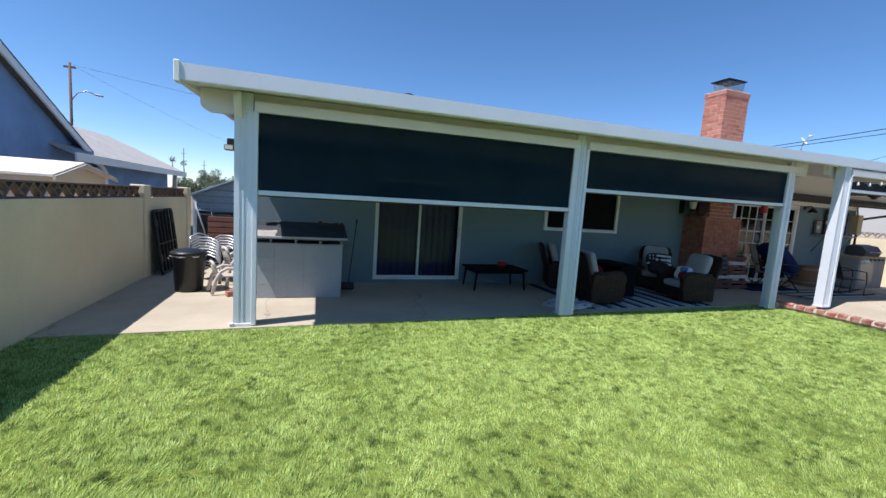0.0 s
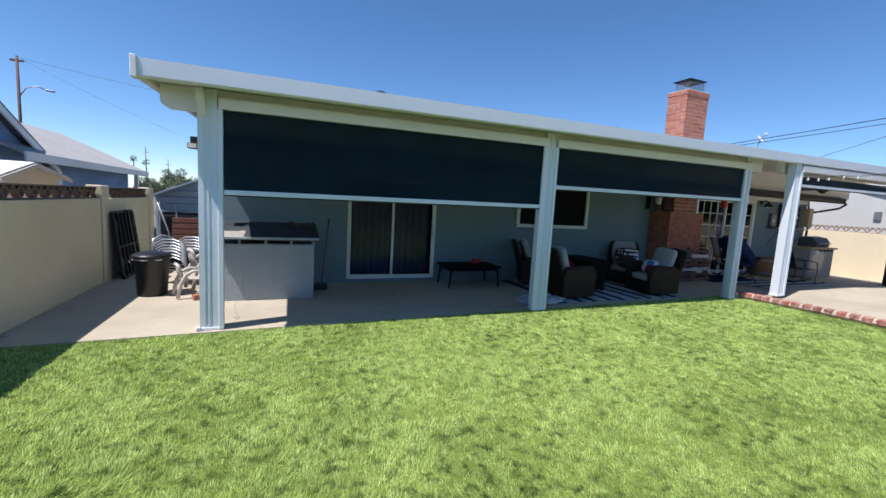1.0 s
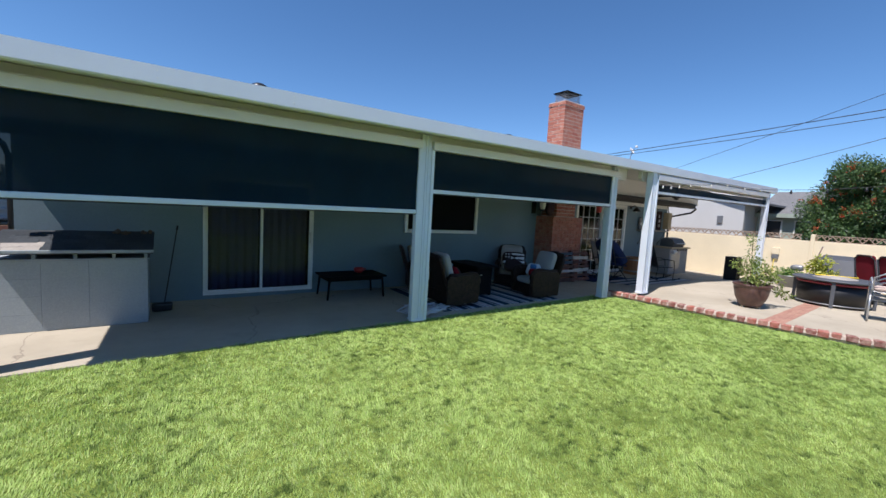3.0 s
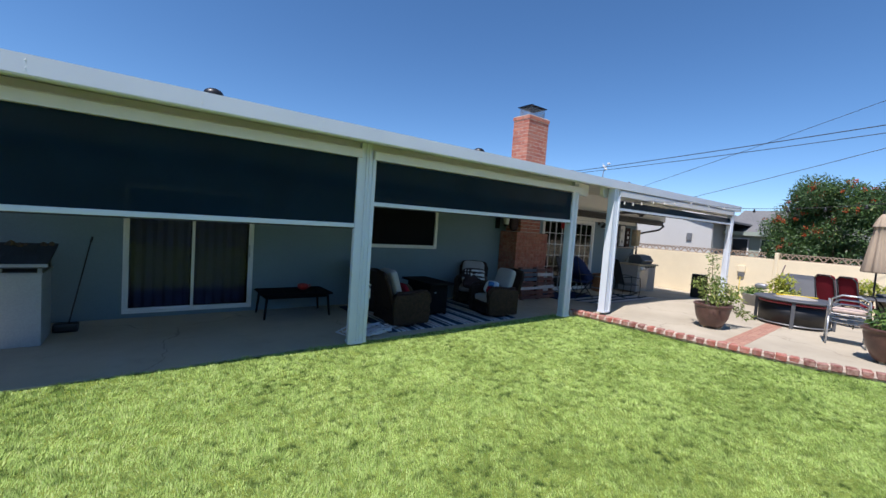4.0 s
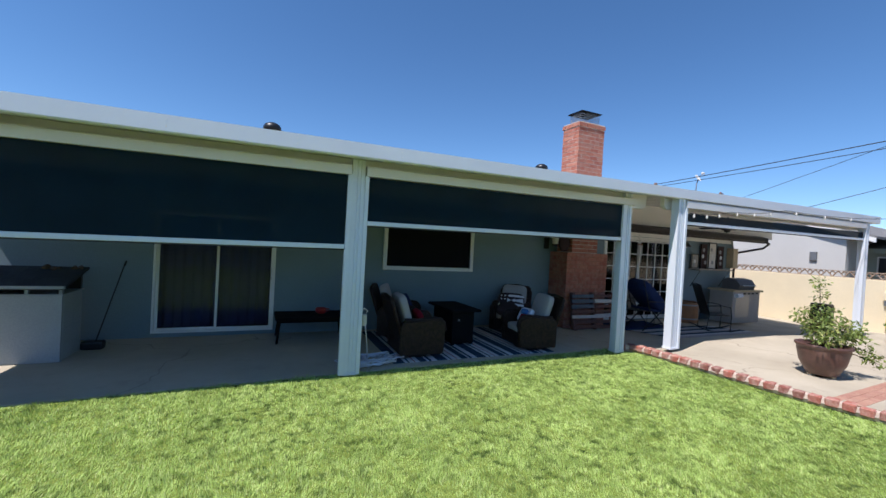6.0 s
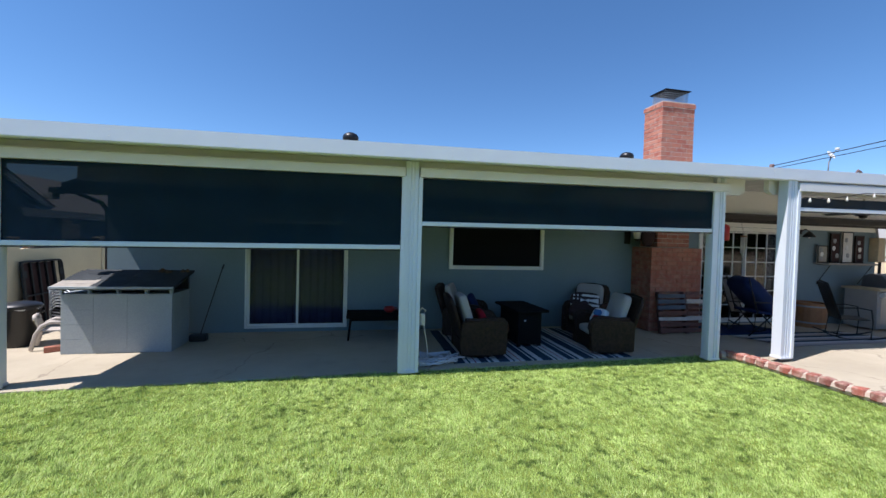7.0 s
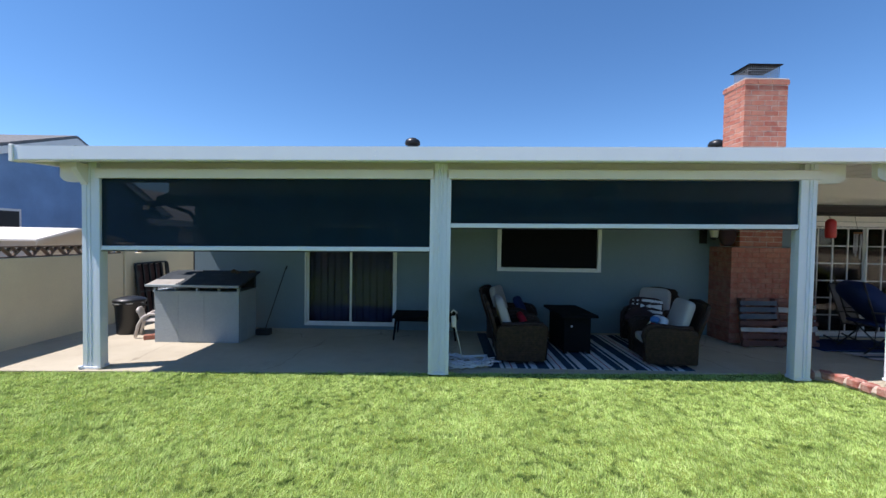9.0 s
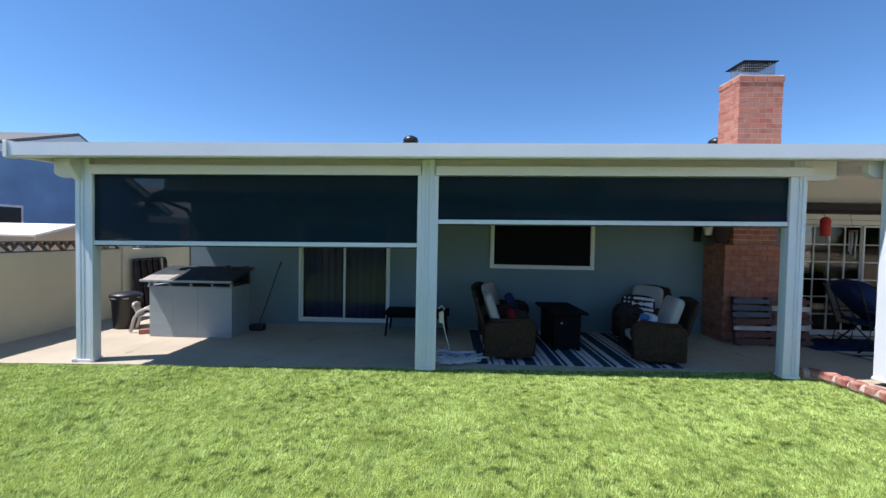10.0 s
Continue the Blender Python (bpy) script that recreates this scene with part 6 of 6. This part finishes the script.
bn = thing("covered_bench", 17.0, 3.05, 0.0, 0, "grey covered storage bench against the wall", "bench")
bn.scale = (1, 1, 1.16)
part("bench_cover", prism([(-0.45, 0.0), (-0.47, 0.45), (-0.28, 0.85), (0.40, 0.92), (0.42, 0.0)], (-0.75, 0.45), "y"), M("taupe_bench_cover", (0.22, 0.19, 0.15), 0.85), bn)
part("bench_lid", prism([(-0.50, 0.46), (-0.30, 0.87), (0.42, 0.95), (0.42, 0.92), (-0.28, 0.84), (-0.47, 0.44)], (-0.8, 0.5), "y"), SLATE, bn, "grey lid")
bn2 = thing("covered_bench", 17.1, 1.1, -0.004, 0, "grey covered storage box beyond the table", "bench")
part("bench_cover", box(-0.4, 0.4, -0.5, 0.5, 0.0, 0.80, 0.02), M("taupe_box_cover", (0.24, 0.22, 0.18), 0.85), bn2)
part("bench_lid", box(-0.43, 0.43, -0.53, 0.53, 0.80, 0.84, 0.01), SLATE, bn2)
tub = thing("metal_tub_planter", 17.25, 4.25, -0.01, 0, "grey metal tub planter with small plants", "planter")
part("tub_body", lathe([(0.27, 0.0), (0.32, 0.34), (0.345, 0.35), (0.345, 0.37), (0.31, 0.36), (0.29, 0.28)], 28), GREYM, tub, "", True)
leaves("leaf_mass", [(0.0, 0.0, 0.42, 0.2), (0.0, 0.2, 0.45, 0.16), (-0.1, -0.1, 0.42, 0.16)], 420, 0.09, LEAFY, tub, 11)
part("pump_head", pillow(0.20, 0.34, 0.2, pose(0.1, -0.12, 0.62), 0.6, None, 8), GREYM, tub, "", True)
part("leaning_stake", tube([(0.1, -0.3, 0.0), (0.2, -0.62, 1.35)], 0.018, 6), POLEW, tub, "", True)
yp = thing("yellow_green_shrub", 16.28, 3.35, 0.02, 0, "bright yellow-green shrub beside the bench", "shrub")
stems(yp, [(0.1, 0, 0.9), (-0.15, 0.1, 0.8), (0.1, 0.15, 1.0)], 0.0, 5)
leaves("leaf_mass", [(0, 0, 0.9, 0.2), (0.05, 0.15, 0.75, 0.2), (0.0, -0.1, 0.6, 0.22), (0, 0.1, 0.4, 0.2)], 700, 0.11, LEAFYE, yp, 12)
yp2 = thing("yellow_green_shrub", 17.5, 1.9, -0.02, 0, "bright yellow-green shrub behind the table", "shrub")
stems(yp2, [(0.1, 0, 0.9), (-0.15, 0.1, 0.8)], 0.0, 6)
leaves("leaf_mass", [(0, 0, 0.95, 0.22), (0.05, -0.35, 0.8, 0.25), (0.0, 0.2, 0.8, 0.2)], 600, 0.11, LEAFYE, yp2, 13)
ob = thing("wall_socket_box", 20.48, 5.58, 0.67, 0, "tan weatherproof socket box with a grey cover on the wall", "electrical box")
part("box_body", box(-0.06, 0.02, -0.10, 0.10, 0.0, 0.16, 0.008), GREYM, ob)
part("box_cover", box(-0.07, 0.02, -0.12, 0.12, 0.17, 0.42, 0.01), WALLC, ob)
spk = thing("garden_speaker", 16.85, 5.7, -0.02, 0, "dark box speaker standing behind the post", "speaker")
part("speaker_body", box(-0.14, 0.14, -0.2, 0.2, 0.0, 0.80, 0.02), BLACKP, spk)
part("speaker_grille", box(-0.11, 0.11, -0.212, -0.2, 0.05, 0.75, 0.004), DARKF, spk)
part("ground_cable", tube([(20.45, 5.6, 0.7), (20.4, 5.6, 0.0), (20.3, 5.5, -0.12), (17.6, 4.6, -0.015)], 0.015, 6), M("yellow_cable", (0.5, 0.38, 0.05), 0.6), None, "yellow cable lying on the terrace by the wall", True, "", "cable")

# ---- neighbours to the east ----
ne = thing("white_house", 23.5, 9, -0.3, 0, "neighbouring white house with grey roof behind the wall", "house")


def eloc(bm):
    k = Matrix.Translation((2.15, 0.24, 1.78)) @ Matrix.Scale(1.158, 4) @ Matrix.Translation((-2.15, -0.24, -1.78))
    bmesh.ops.transform(bm, matrix=ne.matrix_world.inverted() @ k, verts=bm.verts)
    return bm


part("gable_wall", eloc(prism([(6.75, -0.05), (6.75, 2.92), (12.0, 4.58), (17.5, 2.88), (17.5, -0.05)], (20.6, 20.8), "x")), WHITEW, ne)
part("body", eloc(box(20.8, 28, 6.8, 17.4, -0.05, 2.88)), WHITEW, ne)
part("roof", eloc(prism([(6.0, 2.80), (12.0, 4.74), (18.0, 2.80), (18.0, 2.72), (12.0, 4.64), (6.0, 2.72)], (20.45, 28.5), "x")), SHINGLE, ne)
part("rake_board", eloc(prism([(6.0, 2.74), (12.0, 4.66), (12.0, 4.50), (6.0, 2.60)], (20.41, 20.45), "x")), TRIMW, ne, "white rake board")
part("wing_wall", eloc(box(22.2, 27, -2.0, 6.8, -0.05, 2.45)), GREENW, ne, "grey-green siding wall")
part("wing_roof", eloc(prism([(21.95, 2.45), (24.6, 3.55), (27.6, 2.45), (27.6, 2.36), (24.6, 3.45), (21.95, 2.36)], (-2.4, 6.9), "y")), SHINGLE, ne)
part("wing_fascia", eloc(box(21.89, 21.95, -2.4, 6.9, 2.30, 2.46)), GREENW, ne)
for y in (5.9, 4.9, 3.4):
    wv = part("window", eloc(box(22.15, 22.2, y, y + 0.62, 1.5, 2.2, 0.01)), TRIMW, ne)
    part("window_pane", eloc(box(22.14, 22.15, y + 0.05, y + 0.57, 1.55, 2.15)), BLACKP, wv)
vl = thing("vent_louvre", 23.48, 8.75, 1.98, 0, "small grey vent on the white wall", "vent")
part("louvre", box(-0.04, 0.02, -0.12, 0.12, 0.0, 0.35, 0.01), GREYM, vl)

# ---- brick kerb, paver band, chimney bricks ----
kerb = thing("brick_kerb", 9.7, 5.44, 0, 0, "worn red brick edging along the raised terrace", "kerb", kind="structure")
KB = brick_mesh(0.138, 0.16, 0.105, KBRICK, 0.014)
rnd = random.Random(3)
k = 0
for (xa, ya), (xb, yb) in zip([(9.28, 5.62)] + KERB, KERB):
    l = math.hypot(xb - xa, yb - ya)
    n = max(1, round(l / 0.162))
    ang = math.degrees(math.atan2(yb - ya, xb - xa))
    for i in range(n):
        u = (i + 0.5) / n
        o = new("brick", KB)
        o.parent = kerb
        o.matrix_basis = pose(xa + (xb - xa) * u - 9.7 + rnd.uniform(-0.008, 0.008), ya + (yb - ya) * u - 5.44 + rnd.uniform(-0.008, 0.008), 0.018 + rnd.uniform(-0.008, 0.006), rnd.uniform(-3, 3), rnd.uniform(-3, 3), ang + rnd.uniform(-4, 4)) @ Matrix.Diagonal((rnd.uniform(0.86, 1.04), rnd.uniform(0.92, 1.05), 1, 1))
part("mortar_bed", tube([(x - 9.7, y - 5.44, 0.045) for x, y in [(9.3, 5.62)] + KERB], 0.072, 8), KMORTAR, kerb)
PV = brick_mesh(0.203, 0.098, 0.012, PAVER, 0.002)
for i in range(16):
    for j in range(3):
        o = new("paver_brick", PV)
        o.parent = TERRACE
        u = 0.1 + i * 0.206 + (0.1 if j % 2 else 0)
        o.matrix_basis = pose(9.86 + u, 2.48 + j * 0.101 + u * 0.052, 0.112 + rnd.uniform(-0.001, 0.001), 0, 0, 3 + rnd.uniform(-0.6, 0.6))
brick_box(stack, 9.79, 10.585, 7.515, 8.06, 3.55, 4.78, "flr")
brick_box(stack, 9.772, 10.603, 7.497, 8.078, 4.772, 4.87, "flr")
brick_box(stack, 9.79, 10.585, 7.515, 8.04, 1.79, 2.50, "fl")
brick_box(hearth, 9.59, 10.84, 7.43, 8.04, 0.0, 1.78, "fl")

# ---- turf blades ----
g = np.random.default_rng(11)
N = 1250000
x = g.uniform(-2.48, 13.9, N)
y = np.where(g.random(N) < 0.82, 5.75 - 7.5 * g.random(N) ** 0.9, g.uniform(-7, -1, N))
kx = np.interp(-y, [-p[1] for p in KERB], [p[0] for p in KERB])
d = np.hypot(x - np.clip(x, 0.3, 4.5), y - 0.1)
keep = (x < kx - 0.06) & (y < 5.30 + 0.039 * (x + 2.5)) & (g.random(N) < np.clip(1.25 - d / 11, 0.35, 1))
x, y, d = x[keep], y[keep], d[keep]
n = len(x)


def field(scale, seed):
    """Smooth random values over the lawn, one for each blade."""
    r = np.random.default_rng(seed).normal(size=(260, 260))
    u, t = (x + 4) * scale, (y + 4) * scale
    i, j = u.astype(int), t.astype(int)
    fu, fv = u - i, t - j
    fu, fv = fu * fu * (3 - 2 * fu), fv * fv * (3 - 2 * fv)
    i, j = i % 259, j % 259
    return (r[i, j] * (1 - fu) + r[i + 1, j] * fu) * (1 - fv) + (r[i, j + 1] * (1 - fu) + r[i + 1, j + 1] * fu) * fv


a = g.uniform(0, 2 * np.pi, n)
h = g.uniform(0.015, 0.031, n) * np.clip(1 + 0.26 * field(15, 1) + 0.15 * field(4, 2), 0.4, 1.8)
bx, by = 0.55 * field(16, 3) + 0.35 * field(3, 4), 0.55 * field(16, 5) + 0.35 * field(3, 6)
lean = g.uniform(0.2, 1.2, n)[:, None] * np.stack([0.6 * np.cos(a) + bx + 0.06, 0.6 * np.sin(a) + by + 0.95], 1) * h[:, None] * 0.8
w = (0.0017 + 0.00055 * d) * g.uniform(0.7, 1.3, n)
b2 = np.arctan2(lean[:, 1], lean[:, 0]) + g.normal(0, 0.6, n) + 1.57
v = np.zeros((n, 3, 3))
v[:, 0, 0], v[:, 0, 1] = x - np.cos(b2) * w, y - np.sin(b2) * w
v[:, 1, 0], v[:, 1, 1] = x + np.cos(b2) * w, y + np.sin(b2) * w
v[:, 2, 0], v[:, 2, 1], v[:, 2, 2] = x + lean[:, 0], y + lean[:, 1], h
v[:, :, 2] -= 0.020
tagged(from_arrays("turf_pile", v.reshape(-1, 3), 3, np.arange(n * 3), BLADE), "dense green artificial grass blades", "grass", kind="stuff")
